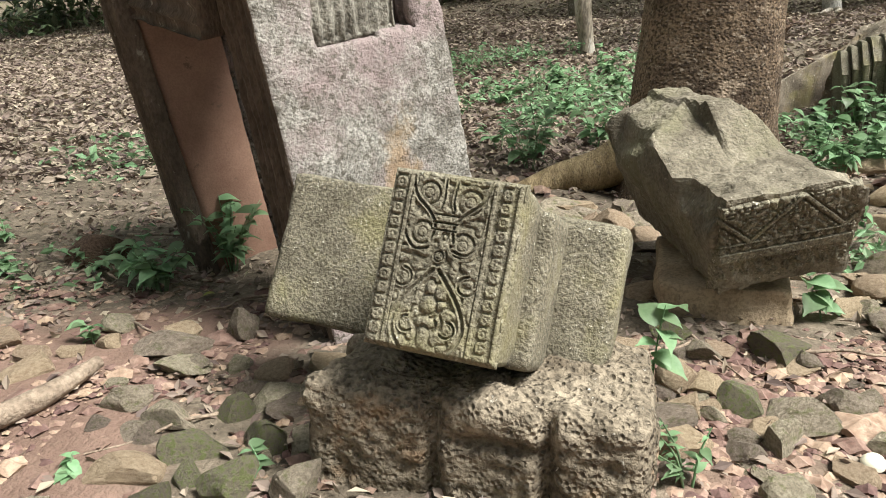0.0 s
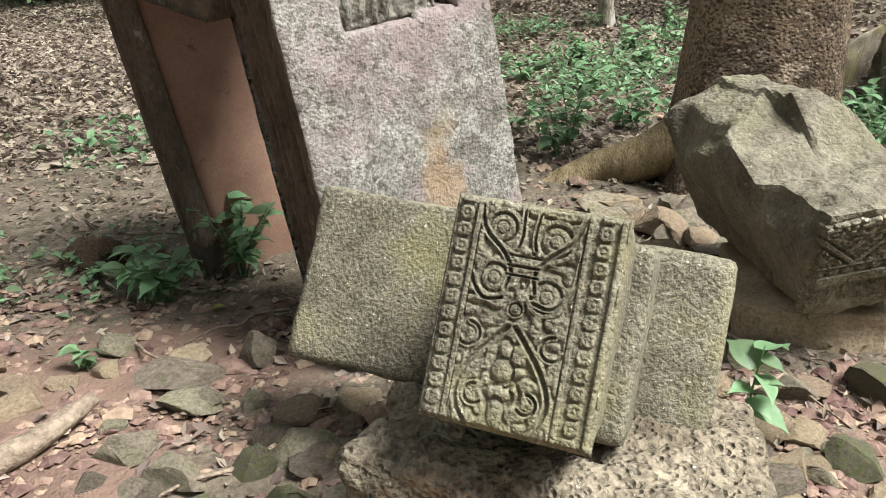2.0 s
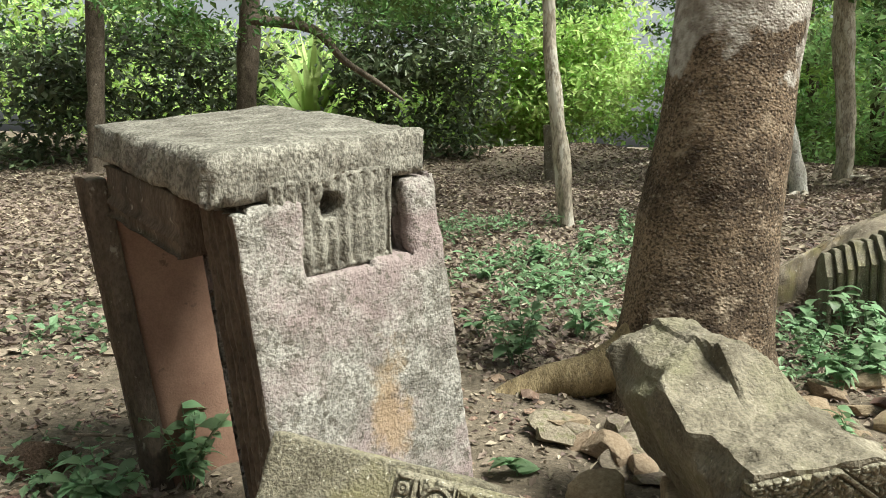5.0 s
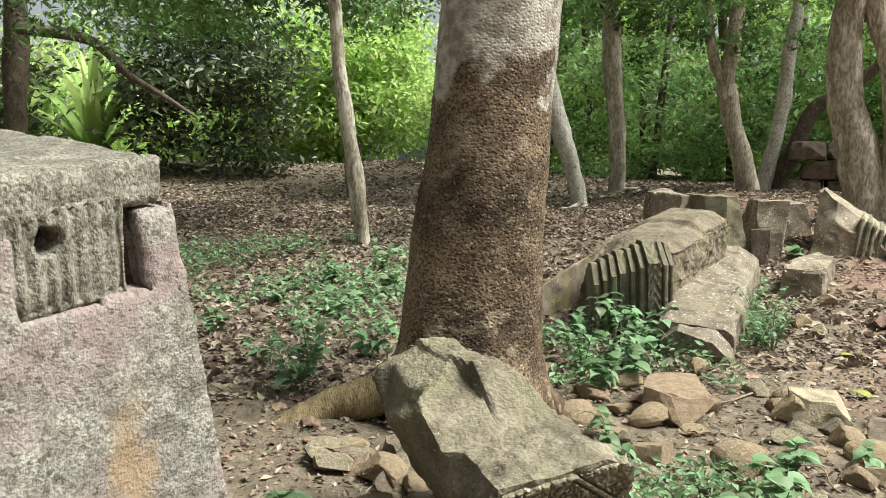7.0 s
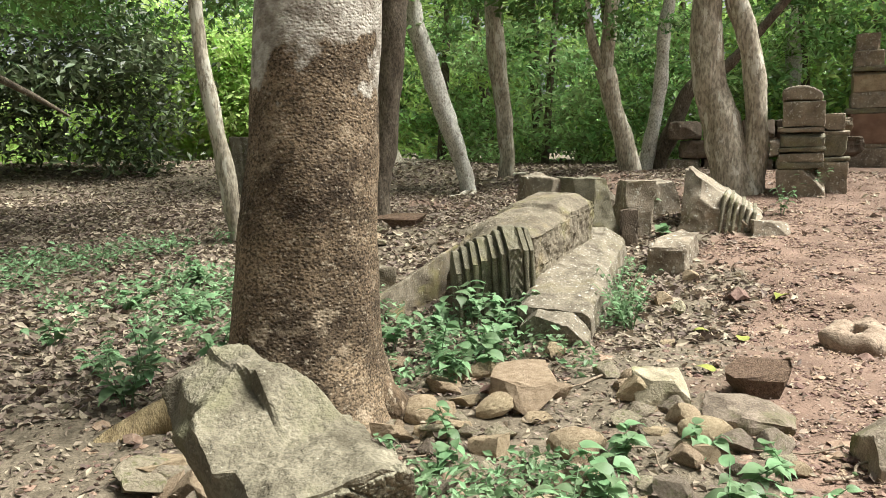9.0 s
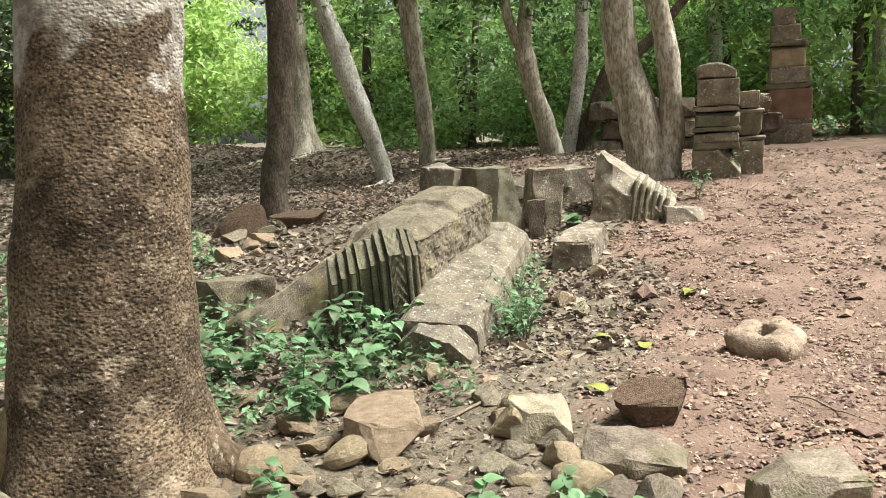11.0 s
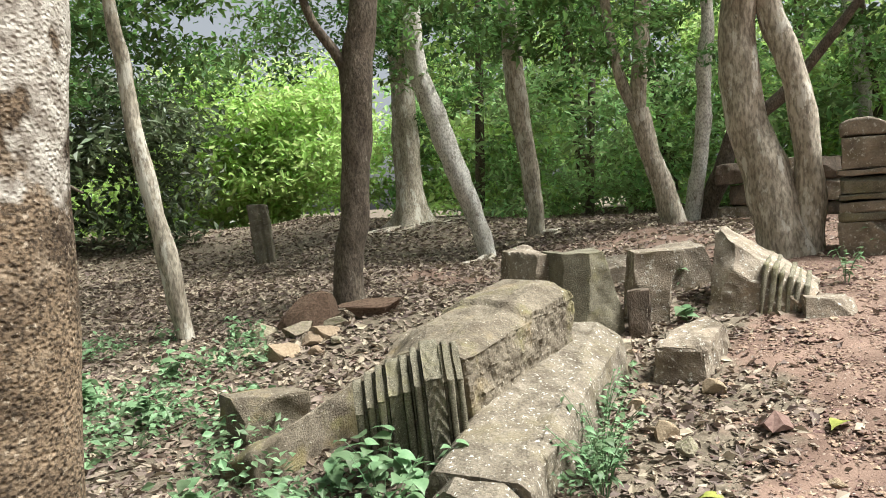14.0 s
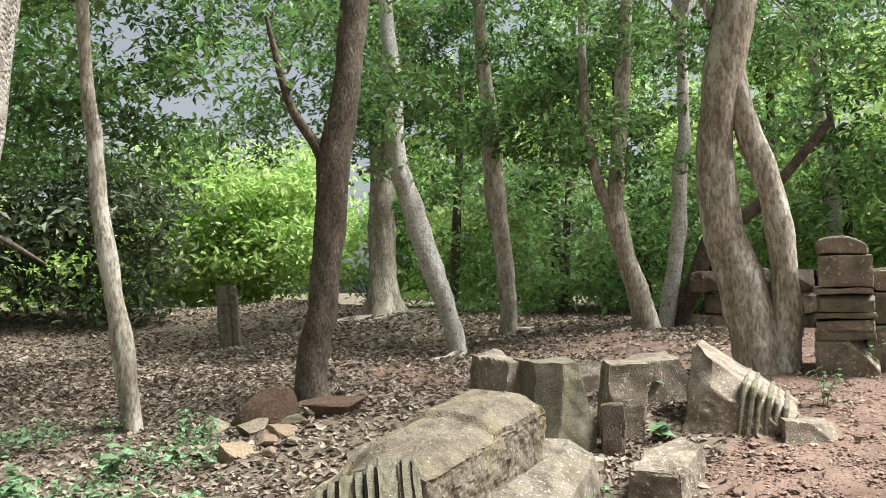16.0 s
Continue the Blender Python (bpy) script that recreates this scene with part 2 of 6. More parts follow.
def ground_material():
    m = mat("earth_and_litter", (0.085, 0.068, 0.047), (0.23, 0.185, 0.135), 9, fine=55, bump=1.0, spots=(0.42, 0.35, 0.27), spot_scale=26, spot_cut=0.62, spot_amount=0.6)
    nt = m.node_tree
    node, link = nt.nodes.new, nt.links.new
    bsdf = nt.nodes["Principled BSDF"]
    litter = bsdf.inputs["Base Color"].links[0].from_socket
    tc = node("ShaderNodeTexCoord")
    n1, n2 = node("ShaderNodeTexNoise"), node("ShaderNodeTexNoise")
    for n, s, d in ((n1, 2.2, 8), (n2, 40, 4)):
        n.inputs["Scale"].default_value, n.inputs["Detail"].default_value = s, d
        link(tc.outputs["Object"], n.inputs["Vector"])
    soil = node("ShaderNodeValToRGB")
    soil.color_ramp.elements[0].position, soil.color_ramp.elements[1].position = 0.32, 0.68
    soil.color_ramp.elements[0].color, soil.color_ramp.elements[1].color = (0.105, 0.064, 0.047, 1), (0.232, 0.153, 0.116, 1)
    link(n1.outputs[0], soil.inputs[0])
    grit = node("ShaderNodeMix")
    grit.data_type = "RGBA"
    gr = node("ShaderNodeMapRange")
    gr.inputs["From Min"].default_value, gr.inputs["From Max"].default_value, gr.inputs["To Max"].default_value = 0.5, 0.7, 0.6
    link(n2.outputs[0], gr.inputs[0])
    link(gr.outputs[0], grit.inputs[0])
    link(soil.outputs[0], grit.inputs[6])
    grit.inputs[7].default_value = (0.17, 0.115, 0.085, 1)
    at = node("ShaderNodeAttribute")
    at.attribute_name = "soil"
    add = node("ShaderNodeMath")
    link(at.outputs["Fac"], add.inputs[0])
    nn = node("ShaderNodeMapRange")
    nn.inputs["To Min"].default_value, nn.inputs["To Max"].default_value = -0.6, 0.6
    link(n1.outputs[0], nn.inputs[0])
    link(nn.outputs[0], add.inputs[1])
    cl = node("ShaderNodeMapRange")
    cl.inputs["From Min"].default_value, cl.inputs["From Max"].default_value = 0.35, 0.65
    link(add.outputs[0], cl.inputs[0])
    mx = node("ShaderNodeMix")
    mx.data_type = "RGBA"
    link(cl.outputs[0], mx.inputs[0])
    link(litter, mx.inputs[6])
    link(grit.outputs[2], mx.inputs[7])
    link(mx.outputs[2], bsdf.inputs["Base Color"])
    return m


M_GROUND = ground_material()


def big_trunk_material():
    """Flaky dark bark below, pale smooth bark above a ragged line."""
    m = mat("flaky_and_pale_bark", (0.06, 0.04, 0.025), (0.30, 0.215, 0.14), 1.7, fine=55, spots=(0.46, 0.38, 0.29), spot_scale=30, spot_cut=0.59, spot_amount=0.55, patches=(0.36, 0.28, 0.20), patch_scale=5, patch_cut=0.61, stretch=(1, 1, 1.3), bump=1.0, pits=42, relief=0.015, contrast=0.11, speckle=1.35)
    nt = m.node_tree
    node, link = nt.nodes.new, nt.links.new
    bsdf = nt.nodes["Principled BSDF"]
    low = bsdf.inputs["Base Color"].links[0].from_socket
    tc, sep = node("ShaderNodeTexCoord"), node("ShaderNodeSeparateXYZ")
    link(tc.outputs["Object"], sep.inputs[0])
    n1, n2 = node("ShaderNodeTexNoise"), node("ShaderNodeTexNoise")
    n1.inputs["Scale"].default_value, n2.inputs["Scale"].default_value = 3.2, 14
    n1.inputs["Detail"].default_value = 7
    link(tc.outputs["Object"], n1.inputs["Vector"])
    link(tc.outputs["Object"], n2.inputs["Vector"])
    pale = node("ShaderNodeValToRGB")
    pale.color_ramp.elements[0].position, pale.color_ramp.elements[1].position = 0.38, 0.6
    pale.color_ramp.elements[0].color, pale.color_ramp.elements[1].color = (0.24, 0.205, 0.17, 1), (0.47, 0.43, 0.375, 1)
    link(n2.outputs[0], pale.inputs[0])
    k = node("ShaderNodeMath")
    k.operation = "MULTIPLY_ADD"
    link(n1.outputs[0], k.inputs[0])
    k.inputs[1].default_value = 1.5
    link(sep.outputs["Z"], k.inputs[2])
    r = node("ShaderNodeMapRange")
    r.inputs["From Min"].default_value, r.inputs["From Max"].default_value = 2.63, 2.70
    link(k.outputs[0], r.inputs[0])
    mx = node("ShaderNodeMix")
    mx.data_type = "RGBA"
    link(r.outputs[0], mx.inputs[0])
    link(low, mx.inputs[6])
    link(pale.outputs[0], mx.inputs[7])
    link(mx.outputs[2], bsdf.inputs["Base Color"])
    return m


M_BIGTRUNK = big_trunk_material()


# ---- mesh helpers ----
def mesh_np(name, verts, faces, material, smooth=True):
    """A mesh from arrays: faces is an N x 3 or N x 4 array of indices."""
    verts, faces = np.asarray(verts, np.float32), np.asarray(faces, np.int32)
    me = bpy.data.meshes.new(name)
    k = faces.shape[1]
    me.vertices.add(len(verts))
    me.vertices.foreach_set("co", verts.ravel())
    me.loops.add(faces.size)
    me.loops.foreach_set("vertex_index", faces.ravel())
    me.polygons.add(len(faces))
    me.polygons.foreach_set("loop_start", np.arange(0, faces.size, k, dtype=np.int32))
    me.polygons.foreach_set("use_smooth", np.full(len(faces), smooth))
    me.update(calc_edges=True)
    me.materials.append(material)
    return me


def part(name, me, parent=None, label=""):
    """Links a mesh as one object under a thing or a part, in the parent's own place."""
    ob = new(name, me)
    if parent:
        ob.parent = parent
    if label:
        ob["label"] = label
    return ob


def thing(name, origin, label, category, group="", kind=""):
    ob = new(name)
    ob.empty_display_size = 0.1
    ob.matrix_basis = Matrix.Translation(origin)
    return tagged(ob, label, category, group, kind)


def masked_mesh(name, mask, size, depth, ny, material, axes, origin, rough=0.006, seed=1, shape=None, side=None):
    """A slab cut to a pattern of cells (mask[z][x]) in its face, with real recesses; size is the face's width and height."""
    mask = np.asarray(mask, bool)
    nz, nx = mask.shape
    index, pts, quads, nrms = {}, [], [], []

    def vert(i, j, k):
        key = (i, j, k)
        if key not in index:
            index[key] = len(pts)
            pts.append((size[0] * i / nx, depth * j / ny, size[1] * k / nz))
        return index[key]

    def on(i, k):
        return 0 <= i < nx and 0 <= k < nz and mask[k, i]

    for k in range(nz):
        for i in range(nx):
            if not mask[k, i]:
                continue
            quads.append((vert(i, 0, k), vert(i + 1, 0, k), vert(i + 1, 0, k + 1), vert(i, 0, k + 1)))
            quads.append((vert(i, ny, k), vert(i, ny, k + 1), vert(i + 1, ny, k + 1), vert(i + 1, ny, k)))
            for j in range(ny):
                if not on(i - 1, k):
                    quads.append((vert(i, j, k), vert(i, j, k + 1), vert(i, j + 1, k + 1), vert(i, j + 1, k)))
                if not on(i + 1, k):
                    quads.append((vert(i + 1, j, k), vert(i + 1, j + 1, k), vert(i + 1, j + 1, k + 1), vert(i + 1, j, k + 1)))
                if not on(i, k - 1):
                    quads.append((vert(i, j, k), vert(i, j + 1, k), vert(i + 1, j + 1, k), vert(i + 1, j, k)))
                if not on(i, k + 1):
                    quads.append((vert(i, j, k + 1), vert(i + 1, j, k + 1), vert(i + 1, j + 1, k + 1), vert(i, j + 1, k + 1)))
    p, quads = np.array(pts), np.array(quads)
    fn = np.cross(p[quads[:, 1]] - p[quads[:, 0]], p[quads[:, 3]] - p[quads[:, 0]])
    nrm = np.zeros_like(p)
    for c in range(4):
        np.add.at(nrm, quads[:, c], fn)
    nrm /= np.maximum(np.linalg.norm(nrm, axis=1, keepdims=True), 1e-9)
    w = p + seed * 3.7
    p = p + nrm * (rough * (fbm(w * 9, 3, seed) + 1.2 * vnoise(w * 2.5, seed + 4) + 0.5 * vnoise(w * 45, seed + 7)))[:, None]
    corner = np.sum(np.abs(nrm) > 0.35, axis=1) >= 2
    p = p - nrm * (corner * (0.006 + 0.012 * np.clip(vnoise(w * 11, seed + 5), 0, 1)))[:, None]
    if shape:
        p = shape(p, nrm, np.array((size[0], depth, size[1])))
    me = mesh_np(name, p @ np.array(axes, float) + np.array(origin, float), quads, material)
    if side:
        me.materials.append(side)
        flank = np.all(np.array(pts)[quads][:, :, 0] < 1e-6, axis=1)
        me.polygons.foreach_set("material_index", flank.astype(np.int32))
    return me


def unit(v):
    v = np.asarray(v, float)
    return v / np.linalg.norm(v)


def box_surface(n):
    """Surface lattice of a box with n = (nx, ny, nz) cells: unit coordinates and quads."""
    nx, ny, nz = n
    index, pts, quads = {}, [], []

    def vert(i, j, k):
        key = (i, j, k)
        if key not in index:
            index[key] = len(pts)
            pts.append((i / nx, j / ny, k / nz))
        return index[key]

    for i in range(nx):
        for j in range(ny):
            quads.append((vert(i, j, 0), vert(i, j + 1, 0), vert(i + 1, j + 1, 0), vert(i + 1, j, 0)))
            quads.append((vert(i, j, nz), vert(i + 1, j, nz), vert(i + 1, j + 1, nz), vert(i, j + 1, nz)))
    for i in range(nx):
        for k in range(nz):
            quads.append((vert(i, 0, k), vert(i + 1, 0, k), vert(i + 1, 0, k + 1), vert(i, 0, k + 1)))
            quads.append((vert(i, ny, k), vert(i, ny, k + 1), vert(i + 1, ny, k + 1), vert(i + 1, ny, k)))
    for j in range(ny):
        for k in range(nz):
            quads.append((vert(0, j, k), vert(0, j, k + 1), vert(0, j + 1, k + 1), vert(0, j + 1, k)))
            quads.append((vert(nx, j, k), vert(nx, j + 1, k), vert(nx, j + 1, k + 1), vert(nx, j, k + 1)))
    return np.array(pts), np.array(quads)


def block_mesh(name, size, material, res=0.03, soft=0.015, rough=0.006, grain=9.0, seed=1, shape=None, axes=None, origin=(0, 0, 0), cuts=0):
    """A worn stone block of that size, its corner at the origin; shape(p, nrm, dims) may move the points; axes maps local x, y, z into place."""
    d = np.array(size, float)
    n = [max(2, min(110, int(round(v / res)))) for v in d]
    q, quads = box_surface(n)
    p = q * d
    r = min(soft, d.min() * 0.45)
    inner = np.clip(p, r, d - r)
    off = p - inner
    ln = np.linalg.norm(off, axis=1, keepdims=True)
    nrm = off / np.maximum(ln, 1e-9)
    p = inner + nrm * r
    w = p + np.array([seed * 7.3, seed * 3.1, seed * 5.7])
    p = p + nrm * (rough * (fbm(w * grain, 3, seed) + 1.2 * vnoise(w * grain * 0.25, seed + 9)))[:, None]
    edge = (np.sum(np.minimum(q, 1 - q) * d < 2.2 * r, axis=1) >= 2)
    chip = np.clip(vnoise(w * grain * 0.9, seed + 17) - 0.15, 0, 1)
    p = p - nrm * (edge * chip * rough * 3.0)[:, None]
    rng = np.random.default_rng(seed + 900)
    for _ in range(cuts):
        n, k = unit(rng.normal(0, 1, 3) * np.array((1, 1, 0.8)) + np.array((0, 0, 0.25))), rng.uniform(0.92, 1.2)
        rel = (p / d - 0.5) * 2
        over = np.clip(rel @ n - k - 0.05 * vnoise(w * 5, seed + 21), 0, None)
        p = p - over[:, None] * n * d / 2
    if shape:
        p = shape(p, nrm, d)
    if axes is not None:
        p = p @ np.array(axes, float)
    return mesh_np(name, p + np.array(origin, float), quads, material, smooth=not cuts)


def set_sharp(me):
    me.polygons.foreach_set("use_smooth", np.zeros(len(me.polygons), bool))


def stone(name, o, X, Y, Z, material, label="", category="", group="", parent=None, base=None, **kw):
    """A worn block with a corner at o and the edges X, Y, Z; a thing of its own, or a part of parent (whose origin is base)."""
    size = [float(np.linalg.norm(v)) for v in (X, Y, Z)]
    axes = [unit(X), unit(Y), unit(Z)]
    if parent is None:
        me = block_mesh(name, size, material, axes=axes, **kw)
        ob = new(name, me)
        ob.matrix_basis = Matrix.Translation(o)
        return tagged(ob, label, category, group)
    me = block_mesh(name, size, material, axes=axes, origin=np.array(o) - np.array(base), **kw)
    return part(name, me, parent, label)


def tube(points, radii, sides=14, seed=0, rough=0.03, flare=None, rings=6, lobes=5, twist=0.0):
    """Verts and quads of a tapered, uneven limb along points; flare=(height, factor) spreads its foot."""
    pts = np.array(points, float)
    radii = np.array(radii, float)
    t = np.linspace(0, len(pts) - 1, (len(pts) - 1) * rings + 1)
    # smooth spline through the points
    i = np.clip(np.floor(t).astype(int), 0, len(pts) - 2)
    f = (t - i)[:, None]
    a, b = pts[np.clip(i - 1, 0, None)], pts[i]
    c, d = pts[i + 1], pts[np.clip(i + 2, None, len(pts) - 1)]
    path = 0.5 * (2 * b + (c - a) * f + (2 * a - 5 * b + 4 * c - d) * f ** 2 + (3 * b - a - 3 * c + d) * f ** 3)
    rad = np.interp(t, np.arange(len(pts)), radii)
    tang = np.gradient(path, axis=0)
    tang /= np.linalg.norm(tang, axis=1, keepdims=True)
    ref = np.array([1.0, 0.13, 0.0]) if abs(tang[0, 2]) > 0.5 else np.array([0.0, 0.0, 1.0])
    u = np.cross(tang, ref)
    u /= np.linalg.norm(u, axis=1, keepdims=True)
    v = np.cross(tang, u)
    ang = np.linspace(0, 2 * np.pi, sides, endpoint=False)
    ca, sa = np.cos(ang), np.sin(ang)
    ring = u[:, None] * ca[None, :, None] + v[:, None] * sa[None, :, None]
    r = np.repeat(rad[:, None], sides, 1)
    q = (path[:, None] + ring * r[..., None]).reshape(-1, 3)
    r = r * (1 + rough * (fbm(q * np.array([5, 5, 2.0]) + seed * 11.3, 3, seed)).reshape(r.shape))
    if flare:
        hgt, fac = flare
        k = np.clip(1 - (path[:, 2] - path[0, 2]) / hgt, 0, 1) ** 2.2
        lob = 0.55 + 0.45 * np.cos(ang * lobes + seed * 1.7 + twist)
        r = r * (1 + fac * k[:, None] * lob[None, :])
    verts = (path[:, None] + ring * r[..., None]).reshape(-1, 3)
    m = len(path)
    idx = np.arange(m * sides).reshape(m, sides)
    nx = np.roll(idx, -1, 1)
    quads = np.stack([idx[:-1], nx[:-1], nx[1:], idx[1:]], -1).reshape(-1, 4)
    return verts, quads


def join(pieces):
    verts, faces, k = [], [], 0
    for v, f in pieces:
        verts.append(v)
        faces.append(np.asarray(f) + k)
        k += len(v)
    return np.concatenate(verts), np.concatenate(faces)


def leaf_cards(centres, size, rng, aspect=0.45, flat=0.6, droop=0.0):
    """Pointed leaves, each two triangles folded on the midrib, round the centres (N x 3); size is N long."""
    n = len(centres)
    yaw = rng.uniform(0, 2 * np.pi, n)
    tilt = rng.normal(-droop, 0.55 * (1 - flat) + 0.25, n)
    ax = np.stack([np.cos(yaw) * np.cos(tilt), np.sin(yaw) * np.cos(tilt), np.sin(tilt)], 1)
    side = np.stack([-np.sin(yaw), np.cos(yaw), np.zeros(n)], 1)
    up = np.cross(ax, side)
    roll = rng.normal(0, 0.6, n)[:, None]
    s2 = side * np.cos(roll) + up * np.sin(roll)
    up = np.cross(ax, s2)
    L, W = size[:, None], size[:, None] * aspect
    a = centres - ax * L * 0.5
    b = centres + ax * L * 0.5 - up * L * 0.08
    c = centres + s2 * W * 0.5 + up * L * 0.07 - ax * L * 0.05
    d = centres - s2 * W * 0.5 + up * L * 0.07 - ax * L * 0.05
    verts = np.stack([a, c, b, d], 1).reshape(-1, 3)
    k = np.arange(n)[:, None] * 4
    faces = np.concatenate([k + np.array([[0, 1, 2]]), k + np.array([[0, 2, 3]])], 1).reshape(-1, 3)
    return verts, faces


# ---- ground ----
def axis(lo, hi, stepsize, reach):
    core = list(np.arange(lo, hi, stepsize))
    left, right, s = [], [], stepsize
    a, b = lo, core[-1]
    while b < reach:
        s *= 1.25
        a, b = a - s, b + s
        left.append(a)
        right.append(b)
    return np.array(left[::-1] + core + right)


def soil_mask(x, y):
    path = step(-1.4, 1.0, (x - 3.0) - 0.95 * (y - 3.2)) * step(2.4, 3.8, x)
    front = step(0.2, 0.9, -x - 0.2) * (1 - step(2.4, 3.3, y)) + (1 - step(0.8, 1.6, y))
    slope = 0.55 * step(4.0, 5.5, x) * step(8.5, 10, y) * (1 - step(14, 17, y))
    right = 0.6 * step(0.4, 0.8, x) * (1 - step(2.2, 3.0, y))
    p = np.stack([np.ravel(x), np.ravel(y), np.zeros(np.size(x))], 1)
    ragged = (0.9 * fbm(p * 1.1, 4, 81)).reshape(np.shape(x))
    m = np.clip(path + front + slope + right, 0, 1)
    return np.clip(m + ragged * (0.25 + 1.2 * m * (1 - m)), 0, 1)


def build_ground():
    xs, ys = axis(-9, 17, 0.085, 900), axis(-3, 21, 0.085, 900)
    X, Y = np.meshgrid(xs, ys)
    Z = height(X, Y)
    p = np.stack([X.ravel(), Y.ravel(), np.zeros(X.size)], 1)
    near = np.clip(1.2 - np.hypot(X - 3, Y - 6) / 16, 0, 1)
    Z = Z + near * (vnoise(p * 4.5, 3) * 0.018 + np.abs(vnoise(p * 9, 4)) * 0.014).reshape(X.shape)
    verts = np.stack([X, Y, Z], -1).reshape(-1, 3)
    idx = np.arange(X.size).reshape(X.shape)
    quads = np.stack([idx[:-1, :-1], idx[:-1, 1:], idx[1:, 1:], idx[1:, :-1]], -1).reshape(-1, 4)
    me = mesh_np("ground", verts, quads, M_GROUND)
    at = me.attributes.new("soil", "FLOAT", "POINT")
    at.data.foreach_set("value", soil_mask(X, Y).ravel().astype(np.float32))
    tagged(new("ground", me), "reddish earth and brown leaf litter rising gently", "ground", kind="structure")


build_ground()

# ---- the carved pilaster block and the pitted block under it ----
RX, UX, BX = unit((0.9488, -0.3053, -0.0807)), unit((0.2047, 0.400, 0.8934)), None
BX = unit(np.cross(UX, RX))
O_CARVED = np.array((-0.086, 1.798, 0.786))


def rounded(pts, n=6):
    """The points of a smooth curve through pts."""
    p = [np.array(q, float) for q in pts]
    out = []
    for i in range(len(p) - 1):
        a, b, c, d = p[max(i - 1, 0)], p[i], p[i + 1], p[min(i + 2, len(p) - 1)]
        for k in range(n):
            f = k / n
            out.append(0.5 * (2 * b + (c - a) * f + (2 * a - 5 * b + 4 * c - d) * f ** 2 + (3 * b - a - 3 * c + d) * f ** 3))
    return out + [p[-1]]


def polyline_distance(U, V, pts):
    if 2 < len(pts) < 9:
        pts = rounded(pts)
    best = np.full(U.shape, 9.0)
    for (ax, ay), (bx, by) in zip(pts[:-1], pts[1:]):
        dx, dy = bx - ax, by - ay
        k = np.clip(((U - ax) * dx + (V - ay) * dy) / (dx * dx + dy * dy + 1e-9), 0, 1)
        best = np.minimum(best, np.hypot(U - ax - k * dx, V - ay - k * dy))
    return best


def arc(cx, cy, r, a0, a1, n=14, r1=None):
    r1 = r if r1 is None else r1
    return [(cx + (r + (r1 - r) * k / n) * math.cos(radians(a0 + (a1 - a0) * k / n)), cy + (r + (r1 - r) * k / n) * math.sin(radians(a0 + (a1 - a0) * k / n))) for k in range(n + 1)]


